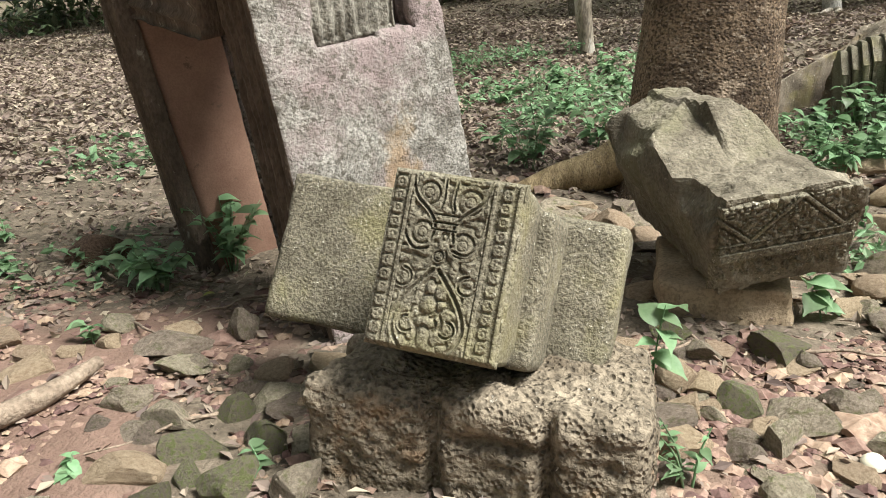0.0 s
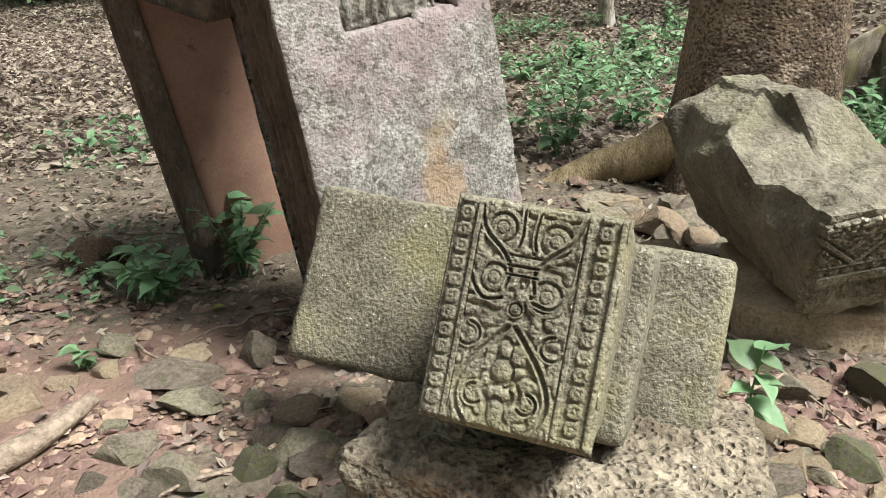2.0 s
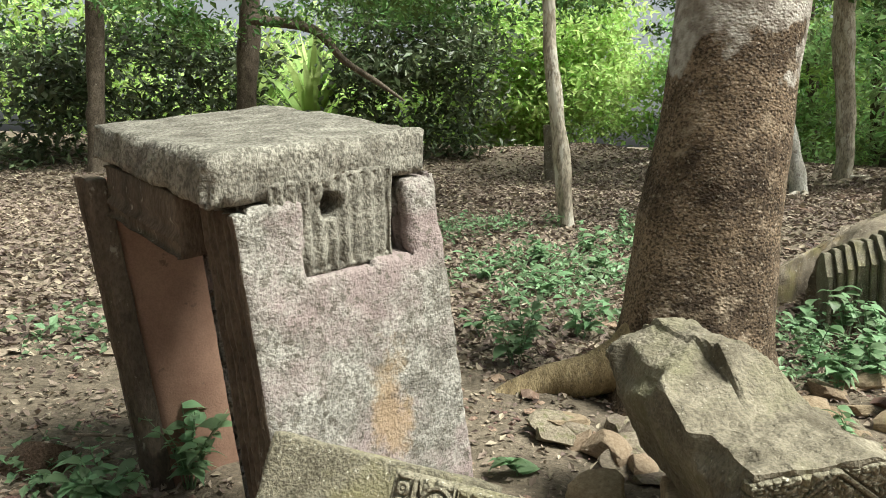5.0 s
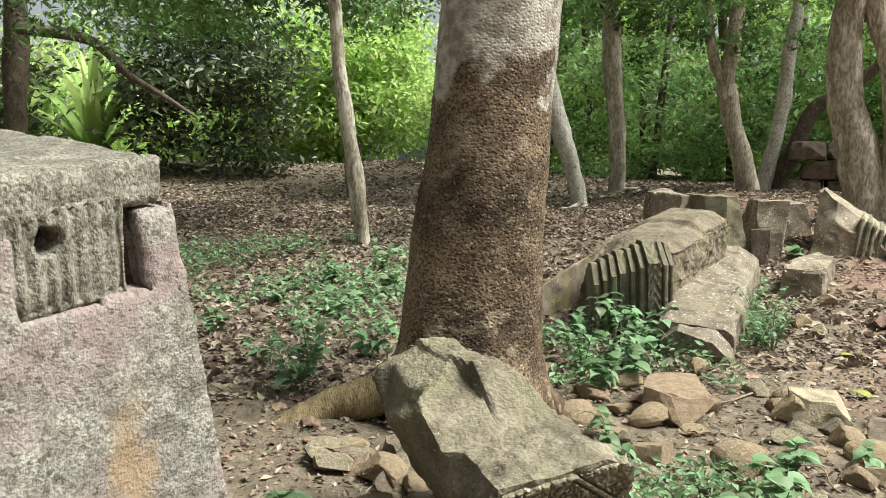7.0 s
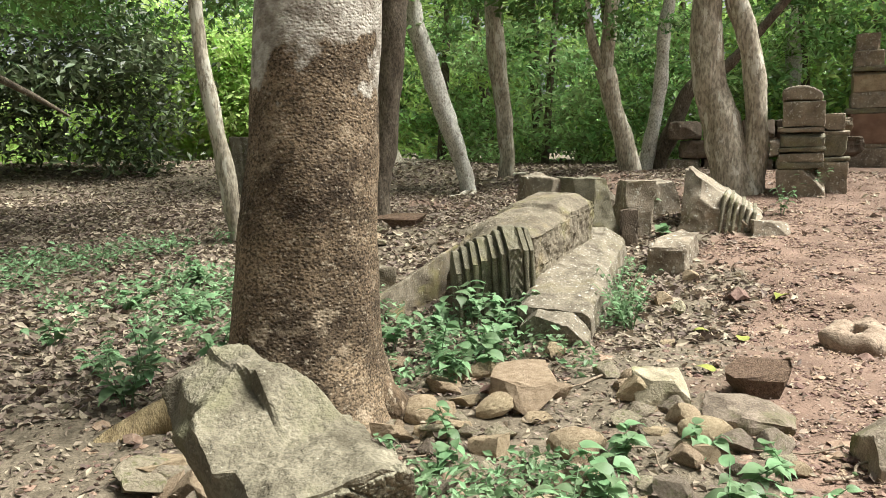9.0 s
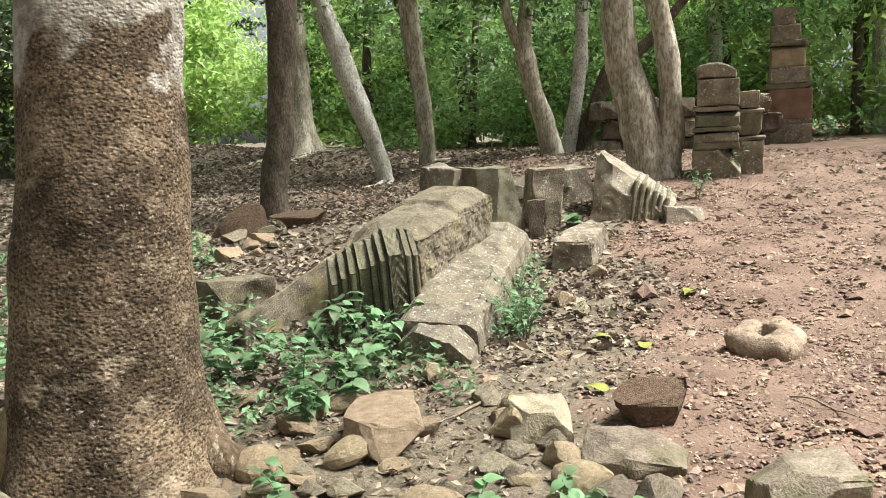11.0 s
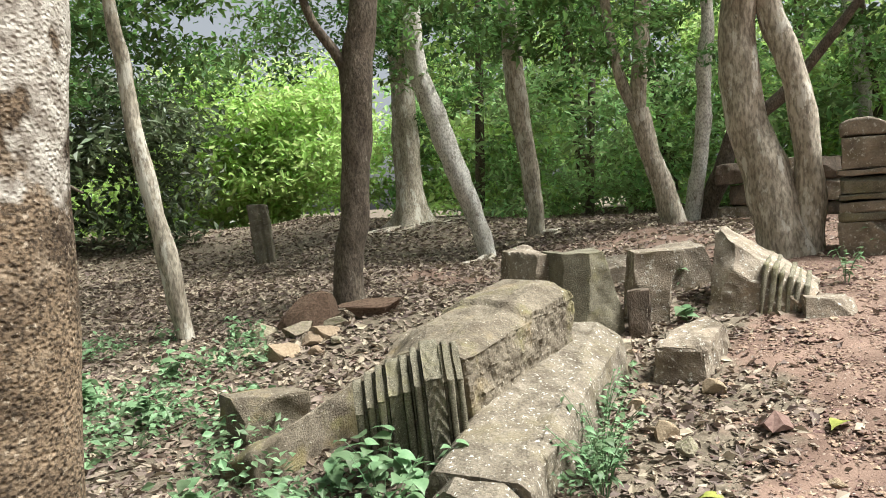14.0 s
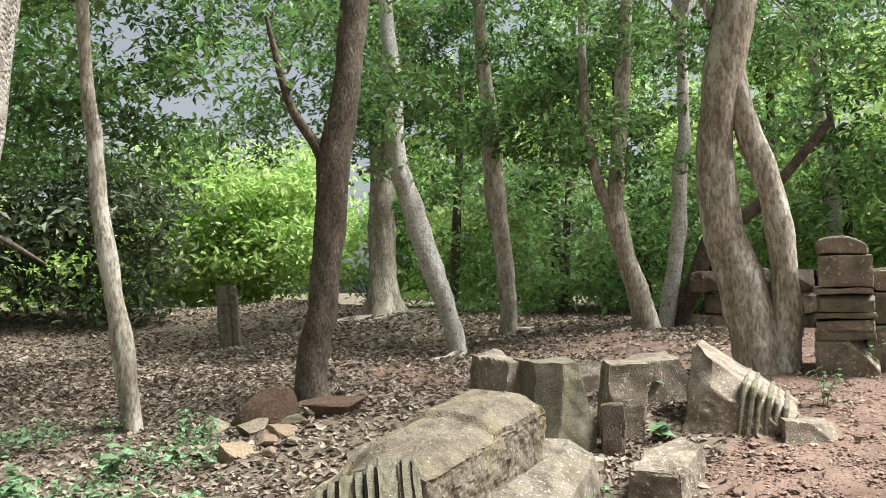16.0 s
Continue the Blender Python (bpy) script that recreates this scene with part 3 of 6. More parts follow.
def panel_relief(u, v, wd, ht):
    """Height of the carving, u across and v up, in metres: raised grounds, incised stems, domed rosettes."""
    c = wd * 0.46
    fol = np.stack([u * 55, v * 55, u * 0], -1).reshape(-1, 3)
    leafy = np.clip(2.2 * np.abs(vnoise(fol, 41)) - 0.15, 0, 1).reshape(u.shape)
    fine = np.abs(vnoise(fol * 2.4, 43)).reshape(u.shape)
    h = 0.013 * leafy + 0.003 * fine

    def disc(cx, cy, r, top):
        nonlocal h
        d = np.hypot(u - cx, v - cy)
        dome = top * np.sqrt(np.clip(1 - (d / r) ** 2 * 0.7, 0, 1)) - 0.004 * ((d > r * 0.42) & (d < r * 0.58))
        h = np.where(d < r, dome, np.where(d < r * 1.22, 0.0, np.where(d < r * 1.55, 0.012, h)))

    def groove(pts, w, depth=0.004, lip=0.013):
        nonlocal h
        d = polyline_distance(u, v, pts)
        h = np.where(d < w * 2.6, np.maximum(h, lip * (1 - step(w * 1.6, w * 2.6, d))), h)
        h = np.where(d < w, -depth + (lip + depth) * (d / w) ** 4, h)

    for sx, cy, r in ((-1, 0.875, 0.022), (1, 0.850, 0.024), (-1, 0.655, 0.022), (1, 0.610, 0.023)):
        disc(c + sx * wd * 0.155, ht * cy, r, 0.013)
    for sx in (-1, 1):
        groove([(c + sx * wd * 0.30, ht * 0.985), (c + sx * wd * 0.25, ht * 0.86), (c + sx * wd * 0.13, ht * 0.775), (c + sx * wd * 0.07, ht * 0.70), (c + sx * wd * 0.085, ht * 0.62)], 0.0036)
        groove([(c + sx * wd * 0.31, ht * 0.80), (c + sx * wd * 0.29, ht * 0.66), (c + sx * wd * 0.20, ht * 0.565), (c + sx * wd * 0.09, ht * 0.575)], 0.0032)
        groove([(c + sx * wd * 0.02, ht * 0.46), (c + sx * wd * 0.09, ht * 0.40), (c + sx * wd * 0.20, ht * 0.29), (c + sx * wd * 0.26, ht * 0.18), (c + sx * wd * 0.24, ht * 0.09), (c + sx * wd * 0.17, ht * 0.02)], 0.0046)
        groove(arc(c + sx * wd * 0.24, ht * 0.40, 0.020, 90, 90 + sx * 250), 0.003)
        groove(arc(c + sx * wd * 0.15, ht * 0.15, 0.017, 90, 90 - sx * 230), 0.003)
        groove([(c + sx * wd * 0.05, ht * 0.99), (c + sx * wd * 0.035, ht * 0.86), (c + sx * wd * 0.05, ht * 0.80)], 0.0028)
    for y in (0.72, 0.765, 0.68):
        groove([(c - wd * 0.09, ht * y), (c + wd * 0.09, ht * y)], 0.002, 0.002, 0.011)
    disc(c, ht * 0.535, 0.010, 0.013)
    # the plain worn shape under the arch
    for y, a, b in ((0.36, 0.012, 0.018), (0.27, 0.019, 0.020), (0.17, 0.024, 0.013), (0.09, 0.014, 0.024)):
        d = np.hypot((u - c + 0.004) / a, (v - ht * y) / b)
        h = np.where(d < 1, np.maximum(0.015 * np.sqrt(np.clip(1 - d * d, 0, 1)) + 0.003, 0.004), np.where(d < 1.25, np.minimum(h, 0.003), h))
    # borders: fillets with a row of rounded square rosettes between them
    for x0, x1 in ((0.02, 0.145), (0.80, 0.945)):
        cx, pitch = wd * (x0 + x1) / 2, 0.0295
        vv = (v + 0.006) % pitch - pitch / 2
        dq = (np.abs(u - cx) ** 4 + np.abs(vv) ** 4) ** 0.25
        dr = np.hypot(u - cx, vv)
        bead = np.where(dq < 0.0118, 0.014 - 0.4 * np.clip(dq - 0.008, 0, 1) - 0.004 * ((dr > 0.004) & (dr < 0.0065)), 0.001)
        h = np.where((u > wd * x0) & (u < wd * x1), bead, h)
    for x in (0.008, 0.158, 0.785, 0.962):
        d = np.abs(u - wd * x)
        h = np.where(d < 0.004, 0.014, np.where(d < 0.0065, 0.001, h))
    worn = 0.55 + 0.45 * np.clip(1.3 * vnoise(np.stack([u * 12, v * 12, u * 0 + 3], -1).reshape(-1, 3), 51).reshape(u.shape) + 0.7, 0, 1)
    worn = worn * (0.55 + 0.45 * step(0.0, 0.25, v / ht))
    edge = np.minimum(np.minimum(u, wd - u), np.minimum(v, ht - v))
    return h * worn * step(0.0, 0.006, edge)


def carved_block():
    base = O_CARVED + UX * -0.39 + BX * 0.2
    t = thing("carved_pilaster_block", base, "weathered olive-grey sandstone block carved with scrollwork, tilted on a pitted stone", "carved stone")
    wd, ht = 0.306, 0.396
    nu, nv = 200, 240
    u, v = np.meshgrid(np.linspace(0, wd, nu), np.linspace(0, ht, nv))
    rel = panel_relief(u, v, wd, ht)
    p = np.stack([u, -0.72 * rel, v], -1).reshape(-1, 3)
    p[:, 1] += 0.002 * fbm(p * 14, 3, 2)
    edge = np.minimum(np.minimum(u, wd - u), np.minimum(v, ht - v)).ravel()
    p[:, 1] += 0.012 * (1 - step(0, 0.012, edge))
    low = O_CARVED - UX * ht - base
    idx = np.arange(nu * nv).reshape(nv, nu)
    quads = np.stack([idx[:-1, :-1], idx[:-1, 1:], idx[1:, 1:], idx[1:, :-1]], -1).reshape(-1, 4)
    part("carved_panel", mesh_np("carved_panel", p @ np.array([RX, BX, UX]) + low, quads, M_CARVED), t, "deep scroll and rosette carving between beaded borders")
    b = base
    core = O_CARVED - UX * ht + BX * 0.010 + RX * 0.001
    stone("projection", core, RX * (wd - 0.002), BX * 0.36, UX * (ht - 0.001), M_CARVED, parent=t, base=b, res=0.02, soft=0.012, rough=0.004, seed=3)
    stone("side_step", core + RX * (wd - 0.03) + BX * 0.16 + UX * 0.002, RX * 0.07, BX * 0.22, UX * (ht - 0.02), M_CARVED, parent=t, base=b, res=0.02, soft=0.012, rough=0.004, seed=4)
    wing = O_CARVED + BX * 0.361 - UX * 0.398
    stone("wing", wing - RX * 0.453, RX * 0.58, BX * 0.17, UX * 0.418, M_CARVED, "flat sandstone wing", parent=t, base=b, res=0.02, soft=0.014, rough=0.004, seed=5)
    stone("wing", wing + RX * 0.20 + UX * 0.002, RX * 0.300, BX * 0.17, UX * 0.40, M_CARVED, parent=t, base=b, res=0.02, soft=0.02, rough=0.005, seed=6,
          shape=lambda p, nrm, d: p - nrm * (np.where(nrm[:, 1] < -0.7, 0.006 * step(0.3, 0.9, np.sin(p[:, 2] * 150) * 0.5 + 0.5 + 0.4 * vnoise(p * 40, 8)), 0))[:, None])


def grooves(p, nrm, d):
    front = np.where(nrm[:, 1] < -0.6, 1.0, 0.0)
    g = 0.0
    for k in (0.40, 0.73):
        g = g + np.exp(-((p[:, 0] / d[0] - k) / 0.022) ** 2)
    pit = np.clip(vnoise(p * np.array([36, 36, 46]), 31) - 0.15, 0, 1) * 0.024
    lump = 0.02 * vnoise(p * 7, 33)
    return p - nrm * (front * g * 0.045 + pit + lump * 0.6)[:, None]


carved_block()
stone("pitted_base_block", (-0.335, 1.70, -0.12), (0.78, -0.19, -0.02), (0.13, 0.46, 0.0), (0.0, 0.02, 0.415), M_PITTED, "rough pitted grey-brown stone block with worn vertical grooves", "stone block",
      res=0.012, soft=0.05, rough=0.012, grain=11, seed=7, shape=grooves)


# ---- the leaning door frame ----
def ribs(depth, pitch, axis_id, face_axis, sign, jitter=0.5):
    def shape(p, nrm, d):
        m = np.where(nrm[:, face_axis] * sign > 0.6, 1.0, 0.0)
        w = np.sin(p[:, axis_id] * 2 * np.pi / pitch + jitter * 3 * vnoise(p * 5, 61)) * 0.5 + 0.5
        return p - nrm * (m * depth * w * (0.6 + 0.4 * vnoise(p * 9, 62)))[:, None]
    return shape


def mould(bands, axis_id, face_axis, sign):
    """Straight mouldings: bands of (from, to, depth) along one axis of one face."""
    def shape(p, nrm, d):
        m = np.where(nrm[:, face_axis] * sign > 0.6, 1.0, 0.0)
        k = p[:, axis_id] / d[axis_id]
        dep = sum(dd * step(a - 0.012, a + 0.012, k) * (1 - step(b - 0.012, b + 0.012, k)) for a, b, dd in bands)
        q = p.copy()
        q[:, face_axis] -= sign * m * dep
        return q
    return shape


E_D, A_D, U_D = np.array((0.80, 0.60, 0.09)), np.array((-0.60, 0.795, 0.06)), unit((-0.165, 0.02, 0.985))


def door_frame():
    b = np.array((-0.6, 2.8, 0.0))
    t = thing("stone_door_frame", b, "leaning sandstone door frame with a notched lintel, pale lichen and a red stone panel", "door frame")
    foot = np.array((-0.375, 2.485, -0.10))
    wd = 0.69
    X = unit(E_D)
    jl = mould([(0.16, 0.22, 0.035), (0.30, 0.37, 0.035), (0.46, 0.52, 0.05), (0.60, 0.67, 0.05), (0.76, 1.0, 0.07)], 1, 0, -1)
    hgt, nxc, nzc = 1.37, 46, 92
    xx, zz = np.meshgrid((np.arange(nxc) + 0.5) / nxc * wd, (np.arange(nzc) + 0.5) / nzc * hgt)
    cut = (zz > 1.085 + 0.06 * (xx - 0.26)) & (xx > 0.195 + 0.1 * (zz - 1.1)) & (xx < 0.572)
    over = zz > 1.300 + 0.07 * xx
    near = part("jamb", masked_mesh("jamb", ~(cut | over), (wd, hgt), 0.36, 30, M_LICHEN, [X, A_D, U_D], foot - b, seed=11, shape=jl, side=M_BROWN), t, "broad upright slab, white and pinkish with lichen")
    lo = np.array((-0.652, 2.470, 1.192))
    LX, LY, LZ = np.array((0.585, 0.437, 0.112)), np.array((-0.74, 0.93, 0.10)), np.array((0.004, 0.012, 0.15))
    lint = part("lintel", block_mesh("lintel", (0.735, 1.19, 0.14), M_RIBBED, axes=[unit(LX), unit(LY), unit(LZ)], origin=lo - b, res=0.02, soft=0.022, rough=0.009, grain=8, seed=14,
                shape=lambda p, nrm, d: ribs(0.042, 0.048, 0, 1, -1)(ribs(0.022, 0.055, 1, 0, -1)(p, nrm, d), nrm, d)), t, "heavy lintel with a rough, chisel-ribbed end")
    ten = block_mesh("tenon", (0.415, 0.24, 0.29), M_RIBBED, axes=[unit(LX), unit(LY), unit((-0.05, 0.012, 0.98))], origin=lo + X * 0.186 + np.array((0.018, -0.008, -0.238)) - b, res=0.010, soft=0.012, rough=0.005, seed=15, shape=tenon_shape)
    part("tenon", ten, lint, "ribbed tenon with a round hole")
    ml = mould([(0.0, 0.28, 0.03), (0.28, 0.36, 0.005), (0.36, 0.60, 0.022), (0.60, 0.68, 0.0), (0.68, 1.0, 0.014)], 2, 0, -1)
    part("moulding", block_mesh("moulding", (0.22, 0.78, 0.20), M_BROWN, axes=[unit(LX), unit(LY), unit((-0.05, 0.02, 1))], origin=lo + unit(LY) * 0.30 + np.array((0.02, 0.01, -0.205)) - b, res=0.02, soft=0.01, rough=0.004, seed=16, shape=ml), t, "stepped brown moulding")
    fj = mould([(0.0, 0.14, 0.012), (0.22, 0.34, 0.02), (0.44, 0.54, 0.03), (0.62, 0.72, 0.012)], 1, 0, -1)
    far = np.array((-1.135, 3.36, -0.12))
    FU = unit((-0.205, 0.03, 0.98))
    part("jamb", block_mesh("jamb", (0.09, 0.20, 1.36), M_BROWN, axes=[X, A_D, FU], origin=far - b, res=0.016, soft=0.008, rough=0.003, seed=17, shape=fj), t, "moulded dark brown jamb")
    part("panel", block_mesh("panel", (0.56, 0.16, 1.34), M_RED, axes=[X, A_D, FU], origin=far + X * 0.085 + A_D * 0.012 - b, res=0.05, soft=0.006, rough=0.003, seed=18), t, "smooth reddish stone reveal")


def tenon_shape(p, nrm, d):
    q = ribs(0.034, 0.042, 0, 1, -1)(p, nrm, d)
    r = np.hypot(p[:, 0] - 0.195, p[:, 2] - 0.20)
    front = nrm[:, 1] < -0.5
    q[:, 1] += np.where(front, 0.17 * (1 - step(0.030, 0.038, r)), 0)
    return q


door_frame()


# ---- the broken frieze block on its slab ----
def boulder_shape(p, nrm, d):
    """A flat ledge in front, two broken slabs behind it, an undercut left side."""
    x, y, z = (p / d).T
    xm, ym = x * 0.577, p[:, 1]
    q = p.copy()
    top = step(0.35, 0.95, z)
    wob = vnoise(p * 6, 71)
    ridge = 0.235 + 0.10 * (0.75 - ym) + 0.015 * wob
    line = 0.33 + 0.10 * xm + 0.025 * wob
    left_slab = np.minimum(0.55 * (ym - line), 0.10 + 0.3 * xm)
    right_slab = np.minimum(1.05 * (ym - line - 0.01), 0.185 - 0.08 * (xm - 0.24))
    h = left_slab + (right_slab - left_slab) * step(-0.012, 0.012, xm - ridge)
    h = np.minimum(h, 0.03 + 0.95 * (0.53 + 0.04 * wob - xm))
    h = np.minimum(h, 0.07 + 1.3 * xm)
    h = np.clip(h, 0, None) * (1 - 0.3 * step(0.85, 1.0, y))
    h = h + 0.010 * np.abs(vnoise(p * np.array((7, 11, 7)), 76)) * step(0.02, 0.08, h) - 0.012 * np.abs(vnoise(p * 9, 79))
    q[:, 2] += top * h - 0.04 * top * step(0.8, 1, x)
    # the left side undercut and broken
    left = 1 - step(0.0, 0.5, x)
    bite = 0.06 * step(0.7, 1.0, z) * step(-0.1, 0.35, vnoise(p * 5, 77))
    q[:, 0] += left * (0.08 * (1 - z) * (0.4 + 0.6 * y) + 0.025 * vnoise(p * 4, 74) - 0.09 * np.exp(-((y - 0.72) / 0.2) ** 2) * step(0.2, 0.8, z) + bite)
    q[:, 0] -= 0.12 * step(0.45, 1, y) * x
    q[:, 1] += 0.15 * (1 - z) * (1 - step(0.1, 0.5, y))
    return q + nrm * (0.004 * vnoise(p * 55, 80) + 0.007 * vnoise(p * 22, 82) + 0.010 * np.abs(vnoise(p * 8, 83)))[:, None]


def frieze_relief(u, v, wd, ht):
    """Lozenges over a bead row, a fillet and a leaf moulding; u across, v up."""
    k = v / ht
    cell = np.stack([u * 75, v * 75, u * 0], -1).reshape(-1, 3)
    leafy = np.clip(2.0 * np.abs(vnoise(cell, 75)).reshape(u.shape), 0, 1)
    saw = np.abs(((u / wd * 3.0 + 0.3) % 2) - 1)
    line = np.abs(saw - (k - 0.56) / 0.42)
    top = np.where(line < 0.07, 0.016, np.where(line < 0.13, 0.0, 0.004 + 0.012 * leafy))
    rosette = np.abs(((u * 26) % 1) - 0.5)
    band = np.where(np.hypot(rosette * 0.038, v - ht * 0.50) < 0.012, 0.016, 0.004)
    leaf = 0.004 + 0.014 * np.abs(np.sin(u * 75 + k * 12)) * leafy
    h = np.where(k > 0.56, top, np.where(k > 0.54, 0.018, np.where(k > 0.46, band, np.where(k > 0.36, 0.022, np.where(k > 0.33, 0.002, np.where(k > 0.12, leaf - 0.014, -0.010))))))
    return h


def frieze_fragment():
    o = np.array((0.880, 2.405, 0.150))
    t = thing("frieze_fragment", o, "broken grey sandstone block with a carved lozenge frieze", "carved stone")
    X, Y, Z = unit((0.44, 0.035, 0.070)), unit((-0.13, 1.0, 0.03)), unit((-0.065, 0.0, 0.37))
    body = block_mesh("body", (0.475, 1.03, 0.37), M_BROKEN, axes=[X, Y, Z], res=0.0105, soft=0.004, rough=0.006, grain=8, seed=21, shape=boulder_shape)
    set_sharp(body)
    part("body", body, t, "rough broken body")
    wd, ht, nu, nv = 0.455, 0.345, 200, 120
    u, v = np.meshgrid(np.linspace(0, wd, nu), np.linspace(0, ht, nv))
    worn = 0.55 + 0.45 * np.clip(0.7 + vnoise(np.stack([u * 9, v * 9, u * 0], -1).reshape(-1, 3), 78).reshape(u.shape), 0, 1)
    rel = frieze_relief(u, v, wd, ht) * worn
    edge = np.minimum(np.minimum(u, wd - u), np.minimum(v, ht - v))
    y = 0.15 * (1 - v / 0.37) - 0.012 - rel + 0.03 * (1 - step(0, 0.012, edge))
    p = np.stack([u + 0.012, y, v + 0.012], -1).reshape(-1, 3)
    idx = np.arange(nu * nv).reshape(nv, nu)
    quads = np.stack([idx[:-1, :-1], idx[:-1, 1:], idx[1:, 1:], idx[1:, :-1]], -1).reshape(-1, 4)
    part("frieze", mesh_np("frieze", p @ np.array([X, Y, Z]), quads, M_CARVED), t, "carved band of lozenges, beads and leaves")


frieze_fragment()
stone("flat_slab", (0.74, 2.70, -0.06), (0.44, -0.09, 0.0), (0.12, 0.55, 0.0), (0, 0, 0.20), M_OCHRE, "flat pale ochre sandstone slab half sunk in earth", "stone slab", res=0.02, soft=0.012, rough=0.02, seed=22)


# ---- the great tree ----
def leaf_crown(parent, rng, centres, radius, per, size, material, name="crown", flat=0.5, offset=(0, 0, 0)):
    c = np.repeat(np.asarray(centres, float), per, 0)
    r = np.asarray(radius if np.ndim(radius) else np.full(len(centres), radius), float)
    d = rng.normal(0, 1, c.shape)
    d /= np.linalg.norm(d, axis=1, keepdims=True)
    d *= (rng.uniform(0.1, 1, len(c)) ** 0.5 * np.repeat(r, per))[:, None]
    d[:, 2] *= 0.6
    v, f = leaf_cards(c + d - np.array(offset), size * rng.uniform(0.6, 1.35, len(c)), rng, flat=flat, droop=0.25)
    return part(name, mesh_np(name, v, f, material, smooth=False), parent)


def great_tree():
    t = thing("great_tree", (1.465, 4.675, 0.0), "massive tree, dark flaky bark below and pale bark above", "tree")
    v, f = tube([(-0.10, -0.14, -0.15), (-0.09, -0.12, 0.40), (-0.05, -0.08, 0.9), (0.01, -0.06, 1.4), (0.05, -0.05, 2.0), (0.15, -0.05, 3.2), (0.24, 0.0, 4.6), (0.22, 0.15, 6.5)], [0.455, 0.405, 0.375, 0.352, 0.335, 0.325, 0.31, 0.27],
                sides=72, rings=16, seed=5, rough=0.045, flare=(0.8, 0.40), lobes=5)
    part("trunk", mesh_np("trunk", v, f, M_BIGTRUNK), t)
    roots = [([(-0.20, -0.16, 0.62), (-0.38, -0.16, 0.30), (-0.62, -0.08, 0.13), (-0.90, 0.02, 0.03), (-1.18, -0.05, -0.08)], [0.17, 0.17, 0.13, 0.10, 0.07]),
             ([(0.14, -0.18, 0.22), (0.33, -0.22, 0.06), (0.56, -0.24, -0.08)], [0.15, 0.12, 0.06]),
             ([(0.05, 0.35, 0.25), (0.1, 0.6, 0.05), (0.2, 0.9, -0.06)], [0.15, 0.12, 0.06])]
    for pts, rad in roots:
        v, f = tube(pts, rad, sides=18, rings=7, seed=9, rough=0.10)
        part("root", mesh_np("root", v, f, M_ROOT if pts[0][0] < -0.1 else M_BARK), t)
    rng = np.random.default_rng(3)
    limbs = []
    tips = []
    for k in range(9):
        a = k * 0.72
        tip = np.array([0.25 + 3.4 * math.cos(a), 0.2 + 3.4 * math.sin(a), 7.0 + 1.2 * math.sin(k * 2.1)])
        limbs.append(tube([(0.27, 0.15, 5.2 + 0.13 * k), tuple(tip * 0.55 + np.array([0, 0, 2.6])), tuple(tip)], [0.13, 0.08, 0.03], sides=8, rings=4, seed=k))
        tips += [tip + rng.normal(0, 0.7, 3) for _ in range(10)]
    part("limb", mesh_np("limb", *join(limbs), M_TRUNK), t)
    leaf_crown(t, rng, tips, 0.75, 80, 0.14, M_LEAF)


great_tree()

# ---- fallen columns and blocks along the path ----
AX_A, N_A = unit((0.775, 0.62, 0.12)), unit((0.62, -0.775, 0.0))
UP_A = unit(np.cross(N_A, AX_A)) * (1 if np.cross(N_A, AX_A)[2] > 0 else -1)
PEAK_A = np.array((3.414, 6.225, 0.822))


def ring_block(p, nrm, d, run=0.24, drop=0.17):
    """Cuts both upper edges of a block lying along x down to wide chamfers; y runs from the open side inwards."""
    q = p.copy()
    for k in (p[:, 1], d[1] - p[:, 1]):
        over = np.clip((d[2] - drop * np.clip(1 - k / run, 0, 1)) - p[:, 2], None, 0)
        q[:, 2] += over
    return q


